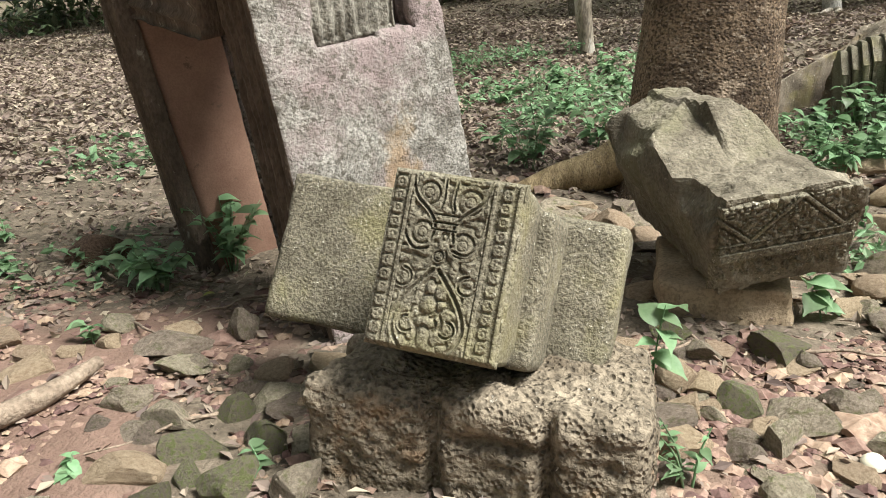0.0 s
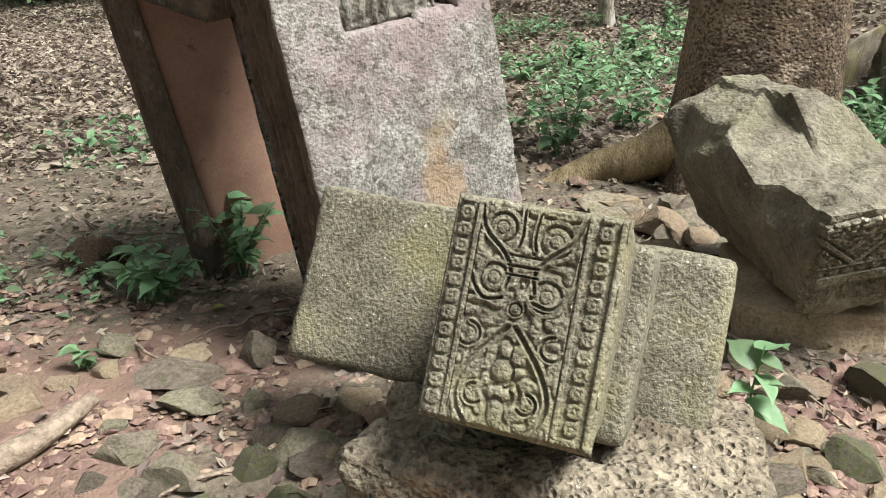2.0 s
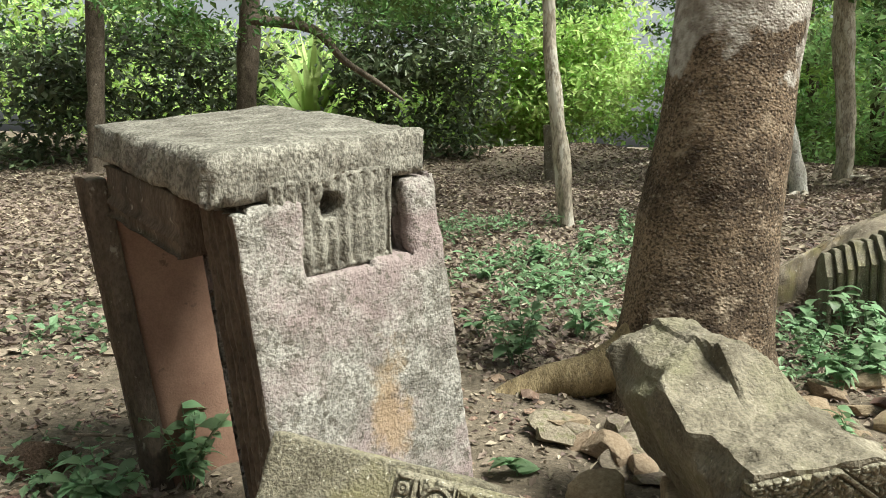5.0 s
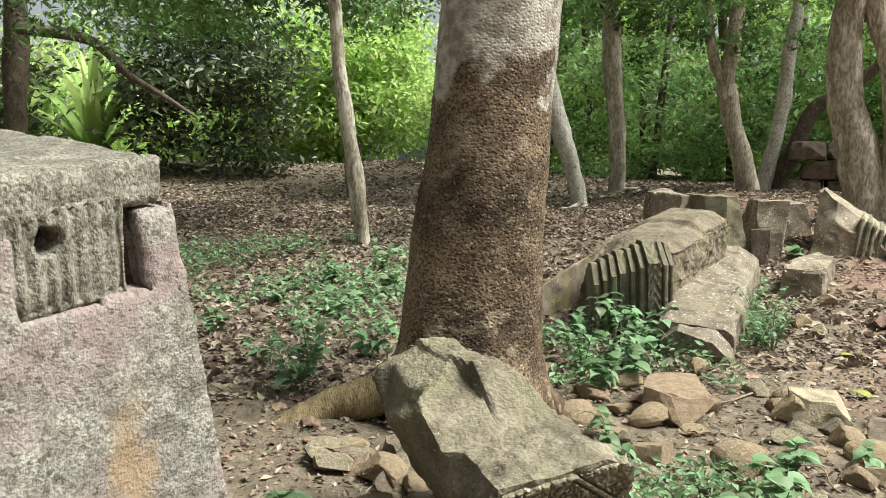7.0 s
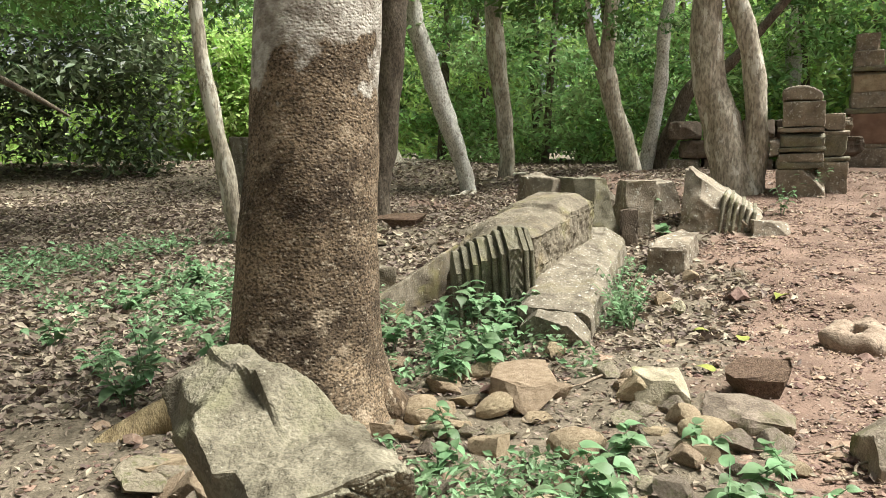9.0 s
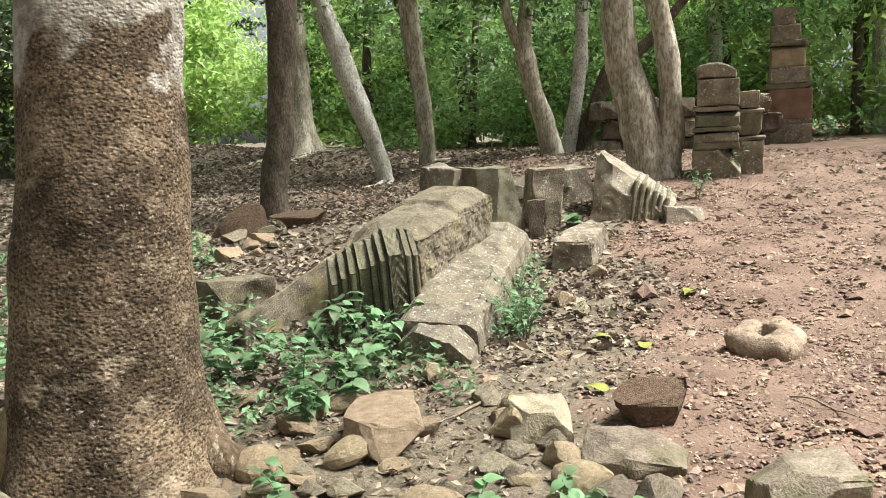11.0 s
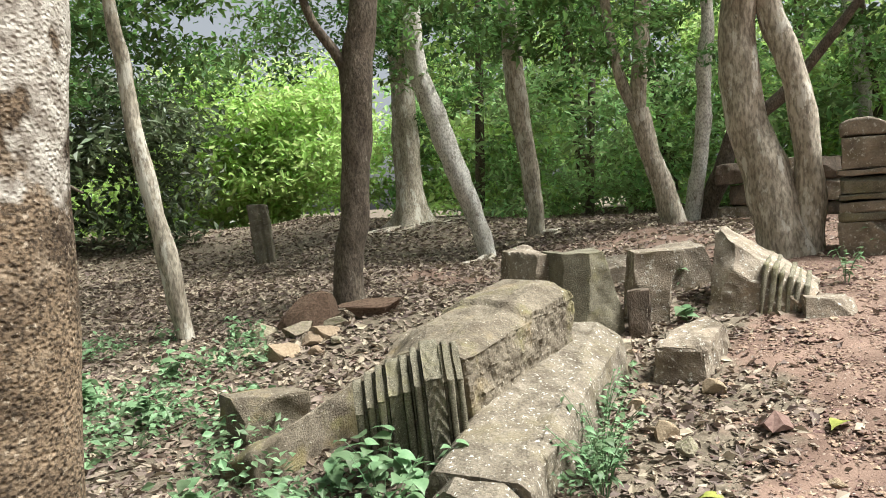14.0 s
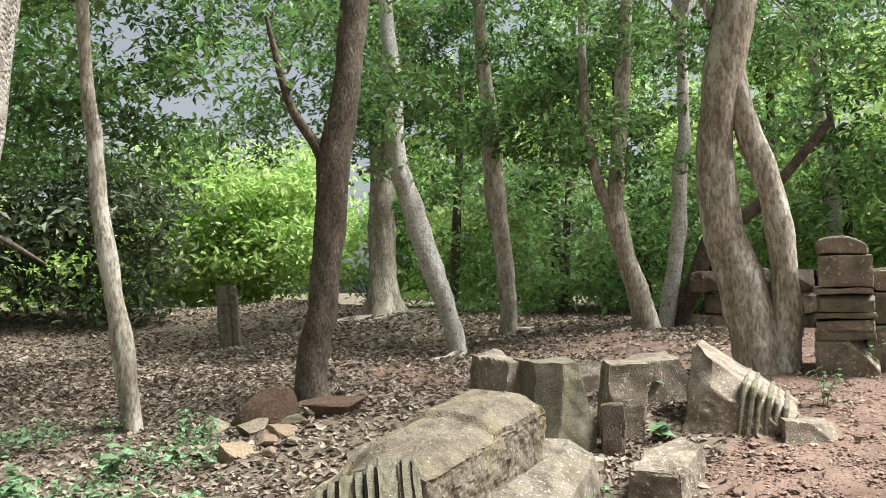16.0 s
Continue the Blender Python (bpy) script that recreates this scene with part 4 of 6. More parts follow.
def fallen_column():
    o = PEAK_A
    t = thing("fallen_column", o * np.array((1, 1, 0)), "long fallen sandstone column with ochre lichen and a ringed, carved capital, half sunk", "stone column")
    base = o * np.array((1, 1, 0))
    axes = [AX_A, -N_A, UP_A]

    def shaft_shape(p, nrm, d):
        q = ring_block(p, nrm, d, 0.17, 0.10)
        far_side = np.clip(p[:, 1] / d[1], 0, 1)
        q[:, 1] += 0.30 * np.clip(1 - p[:, 2] / d[2], 0, 1) * far_side
        q[:, 2] -= 0.16 * step(0.3, 0.0, p[:, 0] / d[0]) * far_side
        ledge = step(0.55, 0.60, p[:, 0] / d[0] + 0.06 * vnoise(p * 5, 36)) * (nrm[:, 2] > 0.5)
        q[:, 2] += 0.035 * ledge
        return q + nrm * ((0.008 * vnoise(p * np.array((13, 9, 13)), 37) + 0.010 * vnoise(p * 42, 38)) * (0.4 + (np.abs(nrm[:, 1]) > 0.6)))[:, None]
    me = block_mesh("shaft", (1.42, 0.74, 0.86), M_COLUMN, axes=axes, origin=o - base + AX_A * 0.06 + N_A * 0.17 - UP_A * 0.87, res=0.02, soft=0.012, rough=0.014, grain=6, cuts=1, seed=31, shape=shaft_shape)
    part("shaft", me, t, "faceted shaft with moss and ochre lichen on top")
    me = block_mesh("flank", (1.75, 0.42, 0.5), M_COLUMN, axes=[unit((0.80, 0.60, 0.13)), unit((-0.60, 0.80, 0.0)), unit((-0.1, -0.08, 1))], origin=np.array((-1.05, 0.42, -0.13)), res=0.03, soft=0.02, rough=0.02, grain=5, seed=33,
                    shape=lambda p, nrm, d: np.stack([p[:, 0], p[:, 1], p[:, 2] * (1 - 0.55 * p[:, 1] / d[1]) * (0.72 + 0.4 * p[:, 0] / d[0])], 1))
    part("flank", me, t, "sloping worn flank stained ochre")
    # rings from the shaft outwards: width, inset of the face, fall of the top, leaf carving
    profile = ((0.036, 0.030, 0.015, 0), (0.018, 0.046, 0.025, 0), (0.040, 0.022, 0.008, 0), (0.020, 0.038, 0.020, 0), (0.110, 0.000, 0.000, 1), (0.018, 0.040, 0.025, 0), (0.042, 0.030, 0.018, 0),
               (0.018, 0.076, 0.045, 0), (0.048, 0.064, 0.040, 0), (0.085, 0.085, 0.050, 1), (0.020, 0.116, 0.075, 0), (0.044, 0.104, 0.065, 0), (0.020, 0.132, 0.092, 0), (0.048, 0.122, 0.085, 0), (0.020, 0.150, 0.112, 0), (0.050, 0.140, 0.105, 0))
    side = unit((0.965, -0.18, 0.05))
    face = unit((-0.18, -0.965, 0.0))
    ring_axes = [side, -face, unit((-0.05, 0.0, 1.0))]
    k = 0.14
    for n, (w, inset, fall, leafy) in enumerate(profile):
        k -= w

        def worn(p, nrm, d, leafy=leafy, inset=inset):
            q = ring_block(p, nrm, d, 0.20 - 0.7 * inset, 0.17)
            if leafy:
                face = (nrm[:, 1] < -0.5) | (nrm[:, 2] > 0.5)
                along = p[:, 2] - p[:, 1]
                q[:, 1] += face * (0.020 * np.abs(np.sin(along * 34 + 7 * np.abs(p[:, 0] / d[0] - 0.5))) + 0.010 * np.abs(vnoise(p * 60, 45)))
            return q
        me = block_mesh("band", (w - 0.002, 0.52 - 1.6 * inset, 0.84 - 1.7 * fall), M_CARVED, axes=ring_axes, origin=o - base + side * k + face * (0.20 - inset) - ring_axes[2] * 0.84, res=0.014, soft=0.005, rough=0.003, seed=40 + n, shape=worn)
        part("band", me, t, "leaf-carved band" if leafy else "")


fallen_column()


def column_b():
    o = np.array((3.67, 5.38, 0.0))
    t = thing("fallen_pillar", o, "long fallen sandstone pillar speckled with white lichen, its foot cracked off", "stone pillar")
    X, Y, Z = unit((0.635, 0.765, 0.165)), unit((-0.77, 0.64, 0.06)), unit((-0.11, -0.13, 1))

    def slab(p, nrm, d):
        q = ring_block(p, nrm, d, 0.06, 0.05)
        q[:, 1] += 0.10 * (p[:, 0] / d[0]) * (p[:, 1] / d[1])
        return q + nrm * (0.012 * vnoise(p * np.array((6, 6, 6)), 57))[:, None]
    part("shaft", block_mesh("shaft", (2.40, 0.56, 0.44), M_PILLAR, axes=[X, Y, Z], origin=np.array((0.0, 0.0, -0.19)), res=0.022, soft=0.012, rough=0.014, grain=7, cuts=1, seed=51, shape=slab), t)
    part("broken_foot", block_mesh("broken_foot", (0.24, 0.52, 0.42), M_PILLAR, axes=[X, Y, Z], origin=X * -0.255 + np.array((0.0, 0.0, -0.175)), res=0.012, soft=0.015, rough=0.018, grain=6, cuts=3, seed=52, shape=lambda p, nrm, d: ring_block(p, nrm, d, 0.13, 0.12)), t, "rounded octagonal end, split from the shaft")


column_b()
stone("notched_block", (5.62, 6.80, 0.06), (0.66, 0.58, 0.12), (-0.30, 0.24, 0.0), (0, 0, 0.39), M_GREY, "pinkish-grey block with a dark broken side", "stone block", res=0.02, soft=0.012, rough=0.014, cuts=3, seed=53)
for o, X, Y, Z, m, lab, sd in (
        ((4.90, 8.38, 0.10), (0.26, 0.0, 0.02), (0.0, 0.75, 0.05), (-0.02, 0.02, 0.99), M_GREY, "squared grey block with a dark broken side", 54),
        ((5.14, 8.02, 0.10), (0.53, 0.06, 0.0), (-0.05, 0.5, 0.0), (0.0, 0, 1.02), M_CARVED, "block with worn leaf carving and moss", 55),
        ((5.78, 8.24, 0.15), (0.36, -0.10, 0.0), (0.20, 0.50, 0.0), (0.10, 0, 0.92), M_GREY, "upright weathered stump of stone", 56),
        ((5.64, 8.00, 0.15), (0.20, -0.06, 0.0), (0.12, 0.20, 0.0), (0.0, 0, 0.60), M_BROWN, "small dark stone block", 57),
        ((5.00, 7.75, 0.05), (0.50, -0.08, 0.0), (0.16, 0.30, 0.0), (0.0, 0, 0.32), M_ROCK, "broken grey lump between larger blocks", 62),
        ((6.50, 9.2, 0.40), (0.75, -0.25, 0.05), (0.30, 0.70, 0.0), (0.0, 0.1, 0.55), M_GREY, "grey block lying askew", 58),
        ((6.3, 10.1, 0.40), (0.65, -0.25, 0.05), (0.30, 0.60, 0.0), (-0.1, 0.1, 0.40), M_GREY, "flat grey block half sunk in litter", 63),
        ((7.05, 7.45, 0.15), (0.42, -0.20, -0.05), (0.25, 0.45, 0.0), (0.10, 0.1, 0.45), M_GREY, "pale broken corner of a block", 59)):
    stone("stone_block", o, X, Y, Z, m, lab, "stone block", "blocks beside the path", res=0.022, soft=0.008, rough=0.02, grain=4, seed=sd, cuts=2)


def banded_fragment():
    o = np.array((6.46, 8.14, 0.17))
    t = thing("banded_fragment", o, "large tilted fragment with carved bead bands across it", "carved stone")
    X, Y, Z = np.array((0.78, -0.55, -0.05)), np.array((0.55, 0.60, 0.05)), np.array((0.26, 0.10, 0.98))
    taper = lambda p, nrm, d: np.stack([p[:, 0], p[:, 1], p[:, 2] * (1 - 0.52 * p[:, 0] / d[0])], 1)
    stone("body", o, X, Y, Z, M_GREY, parent=t, base=o, res=0.022, soft=0.010, rough=0.02, grain=5, cuts=4, seed=60, shape=taper)
    for k in range(6):
        q = 0.50 + 0.075 * k
        hgt = 1.017 * (1 - 0.52 * q)
        stone("bead_band", o + X * q - Y * 0.02, X * (0.05 if k % 2 else 0.035), Y * 1.02, unit(Z) * (hgt + (0.022 if k % 2 else 0.012)), M_CARVED, "" if k % 2 else "narrow raised fillet", parent=t, base=o, res=0.016, soft=0.008, rough=0.006, seed=64 + k)


banded_fragment()


# ---- standing stacked pillars ----
def stacked_pillar(name, o, X, courses, label, top=None, yaw=None):
    t = thing(name, o, label, "stone pillar")
    X = unit(X)
    Y = unit(np.cross((0, 0, 1), X))
    z = -0.1
    for n, (w, d, h, dx, m, lab) in enumerate(courses):
        part("course", block_mesh("course", (w, d, h - 0.004), m, axes=[X, Y, (0, 0, 1)], origin=X * (dx - w / 2) + Y * (-d / 2) + np.array((0, 0, z)), res=0.022, soft=0.010, rough=0.010, grain=6, cuts=1, seed=70 + n + int(o[0] * 3)), t, lab)
        z += h
    if top:
        w, d, h, m = top
        me = block_mesh("cap", (w, d, h), m, axes=[X, Y, (0, 0, 1)], origin=X * (-w / 2) + Y * (-d / 2) + np.array((0, 0, z)), res=0.03, soft=0.02, rough=0.008, seed=88,
                        shape=lambda p, nrm, dd: np.stack([p[:, 0], p[:, 1], p[:, 2] * np.sqrt(np.clip(1.02 - ((p[:, 0] - dd[0] * 0.42) / (dd[0] * 0.62)) ** 2, 0.02, 1))], 1))
        part("cap", me, t, "rounded cap stone")
    return t


stacked_pillar("stacked_pillar", (9.38, 9.10, 0.70), (0.72, -0.70, 0), [(0.62, 0.6, 0.52, 0, M_GREY, "large plain base block"), (0.60, 0.58, 0.10, 0, M_CARVED, "projecting moulding"), (0.57, 0.55, 0.14, 0.0, M_GREY, ""), (0.60, 0.57, 0.07, 0.01, M_CARVED, "projecting moulding"), (0.57, 0.54, 0.20, 0.01, M_CARVED, "worn carved course"), (0.60, 0.56, 0.08, 0.0, M_GREY, "projecting moulding"), (0.54, 0.5, 0.37, 0.02, M_GREY, "plain block with a small socket")],
               "stacked sandstone pillar of worn moulded blocks with a rounded cap", top=(0.52, 0.45, 0.20, M_GREY))
stacked_pillar("stacked_pillar", (9.78, 8.92, 0.70), (0.72, -0.70, 0), [(0.40, 0.5, 0.62, 0, M_GREY, ""), (0.44, 0.5, 0.07, 0, M_CARVED, "projecting moulding"), (0.34, 0.4, 0.30, 0.0, M_CARVED, ""), (0.40, 0.44, 0.07, 0.0, M_GREY, ""), (0.30, 0.4, 0.24, 0.0, M_GREY, "scrolled top stone")],
               "narrow carved stone pillar leaning against a stacked one")
stacked_pillar("stacked_pillar", (15.75, 13.5, 0.90), (0.72, -0.70, 0), [(1.2, 0.8, 0.58, -0.1, M_GREY, ""), (1.02, 0.76, 0.10, 0.0, M_GREY, "projecting moulding"), (0.88, 0.7, 0.66, 0.05, M_RED, "reddish carved block"), (0.96, 0.72, 0.12, 0.02, M_CARVED, "projecting moulding"), (0.80, 0.7, 0.34, 0.02, M_GREY, ""), (0.68, 0.62, 0.46, 0.0, M_OCHRE, ""), (0.76, 0.66, 0.11, 0.0, M_CARVED, "projecting moulding"), (0.58, 0.56, 0.34, -0.05, M_GREY, ""), (0.46, 0.46, 0.38, -0.08, M_GREY, "")],
               "tall stacked sandstone pillar with a reddish carved block")
for k in range(3):
    for j in range(5):
        stone("wall_stone", (11.6 + 0.62 * j + 0.2 * (k % 2), 15.1 - 0.44 * j - 0.14 * (k % 2), 0.80 + 0.42 * k), (0.58, -0.41, 0.0), (0.35, 0.5, 0), (0, 0, 0.40), M_BROWN if (j + k) % 3 else M_GREY, "squared block of a ruined dark stone wall", "stone block", "ruined wall behind the pillars",
              res=0.04, soft=0.02, rough=0.025, cuts=3, seed=90 + k * 7 + j)
stone("stone_post", (2.98, 23.7, -0.05), (0.52, -0.08, 0), (0.08, 0.45, 0), (-0.16, 0.0, 2.02), M_PILLAR, "leaning weathered stone post on the mound", "stone post", res=0.03, soft=0.02, rough=0.01, seed=61,
      shape=lambda p, nrm, d: p - nrm * (np.where(nrm[:, 1] < -0.6, 0.03 * (np.abs(p[:, 0] / d[0] - 0.62) < 0.1), 0))[:, None])


# ---- the round hollowed stone ----
def ring_stone():
    n, m = 44, 18
    a = np.linspace(0, 2 * np.pi, n, endpoint=False)
    prof = np.array([(0.055, 0.02), (0.068, 0.09), (0.080, 0.135), (0.10, 0.142), (0.165, 0.138), (0.195, 0.120), (0.222, 0.075), (0.212, 0.02), (0.17, -0.04)])
    verts = []
    for r, z in prof:
        k = np.where(r < 0.1, 1 / np.maximum(np.abs(np.cos(a)), np.abs(np.sin(a))) * 0.85, 0.93 / (np.abs(np.cos(a)) ** 3.2 + np.abs(np.sin(a)) ** 3.2) ** (1 / 3.2) + 0.05 * np.sin(3 * a + 1))
        verts.append(np.stack([r * k * np.cos(a) * 1.15, r * k * np.sin(a), np.full(n, z)], 1))
    v = np.concatenate(verts + [np.array([[0, 0, -0.01]])])
    v = v + (vnoise(v * 9, 5) * 0.035 + vnoise(v * 30, 6) * 0.012)[:, None]
    idx = np.arange(len(prof) * n).reshape(len(prof), n)
    nx = np.roll(idx, -1, 1)
    q = np.stack([idx[:-1], idx[1:], nx[1:], nx[:-1]], -1).reshape(-1, 4)
    cap = np.stack([idx[0], nx[0], np.full(n, len(v) - 1), np.full(n, len(v) - 1)], 1)
    bm = bmesh.new()
    vs = [bm.verts.new(c) for c in v]
    for f in q:
        bm.faces.new([vs[i] for i in f])
    for f in cap:
        bm.faces.new([vs[i] for i in f[:3]])
    for f in bm.faces:
        f.smooth = True
    me = bpy.data.meshes.new("round_mortar_stone")
    bm.to_mesh(me)
    me.materials.append(M_RING)
    ob = new("round_mortar_stone", me)
    ob.matrix_basis = pose(5.36, 4.52, 0.0, 3, -4, 20) @ Matrix.Diagonal((1.08, 1.08, 0.95, 1))
    tagged(ob, "round brown stone with a square hollow, lying on the path", "stone")


ring_stone()

# ---- background trees ----
TREES = {
    "thin": [(1.73, 11.37, 0.21, 0.11), (1.64, 11.36, 0.99, 0.116), (1.5, 11.35, 1.88, 0.109), (1.37, 11.34, 2.71, 0.096), (1.32, 11.33, 3.47, 0.09), (1.23, 11.32, 4.1, 0.077)],
    "tree2": [(3.64, 11.11, 0.52, 0.201), (3.68, 11.11, 1.03, 0.187), (3.78, 11.09, 1.55, 0.18), (3.86, 11.08, 2.35, 0.187), (3.93, 11.07, 3.28, 0.196), (4.07, 11.04, 4.15, 0.179), (4.16, 11.03, 5.03, 0.177)],
    "lean": [(7.07, 15.93, 0.5, 0.161), (6.91, 15.99, 1.27, 0.192), (6.64, 16.07, 2.13, 0.224), (6.27, 16.18, 3.32, 0.215), (5.97, 16.26, 4.41, 0.206), (5.97, 16.26, 5.6, 0.166), (5.83, 16.29, 7.02, 0.136)],
    "fluted": [(8.86, 17.82, 0.57, 0.187), (8.86, 17.82, 1.53, 0.199), (8.76, 17.86, 2.77, 0.224), (8.63, 17.92, 4.02, 0.238), (8.56, 17.94, 5.53, 0.191), (8.41, 18.0, 7.18, 0.156)],
    "forkA": [(10.79, 15.37, 0.95, 0.264), (10.62, 15.48, 1.81, 0.218), (10.45, 15.58, 2.37, 0.207), (10.29, 15.67, 3.22, 0.242)],
    "forkAl": [(10.29, 15.67, 3.22, 0.15), (10.07, 15.8, 3.74, 0.116), (9.89, 15.9, 4.88, 0.105), (9.82, 15.94, 6.49, 0.084)],
    "forkAr": [(10.29, 15.67, 3.22, 0.173), (10.38, 15.62, 4.28, 0.163), (10.47, 15.57, 5.39, 0.165), (10.56, 15.52, 6.85, 0.133)],
    "grey": [(11.52, 15.85, 0.97, 0.181), (11.69, 15.74, 2.13, 0.157), (11.79, 15.67, 3.04, 0.157), (11.83, 15.64, 4.19, 0.146), (11.92, 15.58, 4.87, 0.135), (11.91, 15.58, 6.26, 0.113)],
    "darklean": [(11.92, 15.95, 1.07, 0.209), (12.21, 15.74, 1.89, 0.209), (12.5, 15.53, 2.8, 0.172), (13.14, 15.02, 3.32, 0.123)],
    "bigforkL": [(8.75, 9.7, 0.73, 0.334), (8.62, 9.81, 1.6, 0.275), (8.46, 9.93, 2.35, 0.254), (8.41, 9.97, 3.17, 0.241), (8.43, 9.95, 3.98, 0.23), (8.59, 9.83, 4.91, 0.243)],
    "bigforkR": [(8.95, 9.53, 0.81, 0.182), (8.96, 9.52, 1.53, 0.166), (8.93, 9.55, 2.31, 0.167), (8.82, 9.64, 3.12, 0.168), (8.69, 9.75, 3.67, 0.147), (8.61, 9.81, 4.16, 0.134)],
    "rooty": [(7.73, 24.98, 1.14, 0.515), (7.74, 24.98, 2.77, 0.412), (7.72, 24.99, 4.32, 0.397), (7.72, 24.99, 6.75, 0.386), (7.78, 24.97, 9.2, 0.36)],
    "dark22": [(15.03, 27.65, 1.04, 0.25), (14.88, 27.72, 2.99, 0.229), (14.79, 27.77, 4.85, 0.209), (14.61, 27.85, 7.98, 0.192)],
    "left1": [(-6.30, 24.63, 1.39, 0.329), (-6.17, 24.55, 3.73, 0.329), (-6.04, 24.20, 6.25, 0.310), (-5.88, 23.52, 8.96, 0.274)],
    "left2": [(-10.29, 23.21, 1.26, 0.256), (-10.22, 23.15, 3.43, 0.256), (-10.06, 22.89, 5.79, 0.237)],
    "pale_stack": [(18.81, 18.72, 2.34, 0.228), (18.59, 18.68, 4.64, 0.21), (18.27, 18.59, 6.38, 0.193)],
    "far_r1": [(22.83, 16.36, 0.92, 0.209), (22.78, 16.39, 2.88, 0.19), (22.54, 16.29, 5.35, 0.171)],
    "far_r2": [(21.67, 16.25, 1.39, 0.146), (21.64, 16.22, 3.18, 0.146), (21.45, 16.09, 5.26, 0.128)],
}


def tree(name, keys, label, material, rng, crown=None, flare=(0.5, 0.5), sides=18, leaf=None, clumps=26, spread=2.2, size=0.14, per=75, lift=0.0, bare=3.9):
    base = TREES[keys[0]][0]
    bz = min(base[2], hz(base[0], base[1]))
    o = np.array((base[0], base[1], bz))
    t = thing(name, o, label, "tree")
    tips = []
    for n, key in enumerate(keys):
        rows = [np.array(r) for r in TREES[key]]
        pts = [r[:3] - o for r in rows]
        rad = [r[3] * 0.97 for r in rows]
        if n == 0 or key == "bigforkR":
            pts, rad = [pts[0] * np.array((1, 1, 0)) + np.array((0, 0, min(pts[0][2], 0) - 0.25))] + pts, [rad[0] * 1.08] + rad
        end, d = pts[-1], unit(pts[-1] - pts[-2])
        if n or len(keys) == 1 or key == "bigforkL":
            pts, rad = pts + [end + d * 1.6 + np.array((0.1, 0, 0.8))], rad + [rad[-1] * 0.7]
            tips.append(pts[-1])
        v, f = tube(pts, rad, sides=sides, rings=6, seed=len(name) + n * 3 + int(base[0] * 5), rough=0.17, flare=flare if (n == 0 or key == "bigforkR") else None, lobes=4)
        part("trunk" if n == 0 else "fork", mesh_np("trunk", v, f, material), t)
    if crown:
        limbs, cents = [], []
        for tip in tips:
            for k in range(clumps // len(tips)):
                a, r = rng.uniform(0, 6.28), spread * rng.uniform(0.25, 1) ** 0.6
                c = tip + np.array((r * math.cos(a), r * math.sin(a), lift + rng.uniform(-0.9, 1.6)))
                cents.append(c)
                if k % 3 == 0:
                    limbs.append(tube([tuple(tip - np.array((0, 0, rng.uniform(0.3, 1.6)))), tuple((tip + c) / 2 + np.array((0, 0, 0.25))), tuple(c)], [0.05, 0.032, 0.012], sides=6, rings=3, seed=k))
        for key in keys:
            rows = TREES[key]
            for r0, r1 in zip(rows[:-1], rows[1:]):
                for k in range(5):
                    q = rng.uniform()
                    c = np.array(r0[:3]) * (1 - q) + np.array(r1[:3]) * q - o
                    if c[2] + bz > bare:
                        a, r = rng.uniform(0, 6.28), spread * 0.6 * rng.uniform(0.2, 1)
                        cents.append(c + np.array((r * math.cos(a), r * math.sin(a), rng.uniform(-0.4, 0.6))))
        if limbs:
            part("limb", mesh_np("limb", *join(limbs), material), t)
        leaf_crown(t, rng, cents, 0.5, per, size, crown)
    return t


rng_t = np.random.default_rng(11)
tree("slender_tree", ["thin"], "slender grey-brown tree leaning over the leaf-strewn slope", M_TRUNK, rng_t, M_LEAF, clumps=40, spread=2.4, lift=-0.4)
t2 = tree("dark_tree", ["tree2"], "dark straight tree trunk with a side branch", M_TRUNKDARK, rng_t, M_LEAF, clumps=38, spread=3.0, lift=-1.0)
v, f = tube([(0.29, -0.03, 2.45), (0.08, -0.06, 2.95), (-0.20, -0.12, 3.35), (-0.36, -0.16, 3.85), (-0.50, -0.2, 4.4)], [0.09, 0.065, 0.055, 0.045, 0.02], sides=10, rings=5, seed=4)
part("branch", mesh_np("branch", v, f, M_TRUNKDARK), t2)
tree("leaning_tree", ["lean"], "pale crooked tree leaning away on the slope", M_PALE, rng_t, M_LEAF, clumps=26, spread=2.6, lift=-0.3, size=0.16)
tree("fluted_tree", ["fluted"], "tree with a deeply fluted brown trunk", M_TRUNK, rng_t, M_LEAF, clumps=26, spread=2.8, lift=-0.6, size=0.17, sides=22)
tree("forked_tree", ["forkA", "forkAl", "forkAr"], "pale forked tree with streaked bark", M_TRUNK, rng_t, M_LEAF, clumps=36, spread=2.8, lift=-0.8, size=0.17)
tree("grey_tree", ["grey"], "smooth pale grey tree", M_PALE, rng_t, M_LEAF, clumps=40, spread=2.8, lift=-1.2, size=0.15)
tree("leaning_dark_tree", ["darklean"], "dark trunk leaning low", M_TRUNKDARK, rng_t)
tree("twin_tree", ["bigforkL", "bigforkR"], "stout twin-stemmed tree with blotched bark beside the path", M_TRUNK, rng_t, M_LEAF, clumps=60, spread=3.0, lift=-0.6, size=0.13)
tree("rooted_tree", ["rooty"], "grey tree with spreading roots on the mound", M_TRUNK, rng_t, M_LEAF, clumps=60, spread=3.4, lift=-2.0, size=0.18, flare=(1.2, 1.4))
tree("far_dark_tree", ["dark22"], "thin dark tree far back", M_TRUNKDARK, rng_t, M_LEAF, clumps=40, spread=3.0, lift=-2.0, size=0.2)
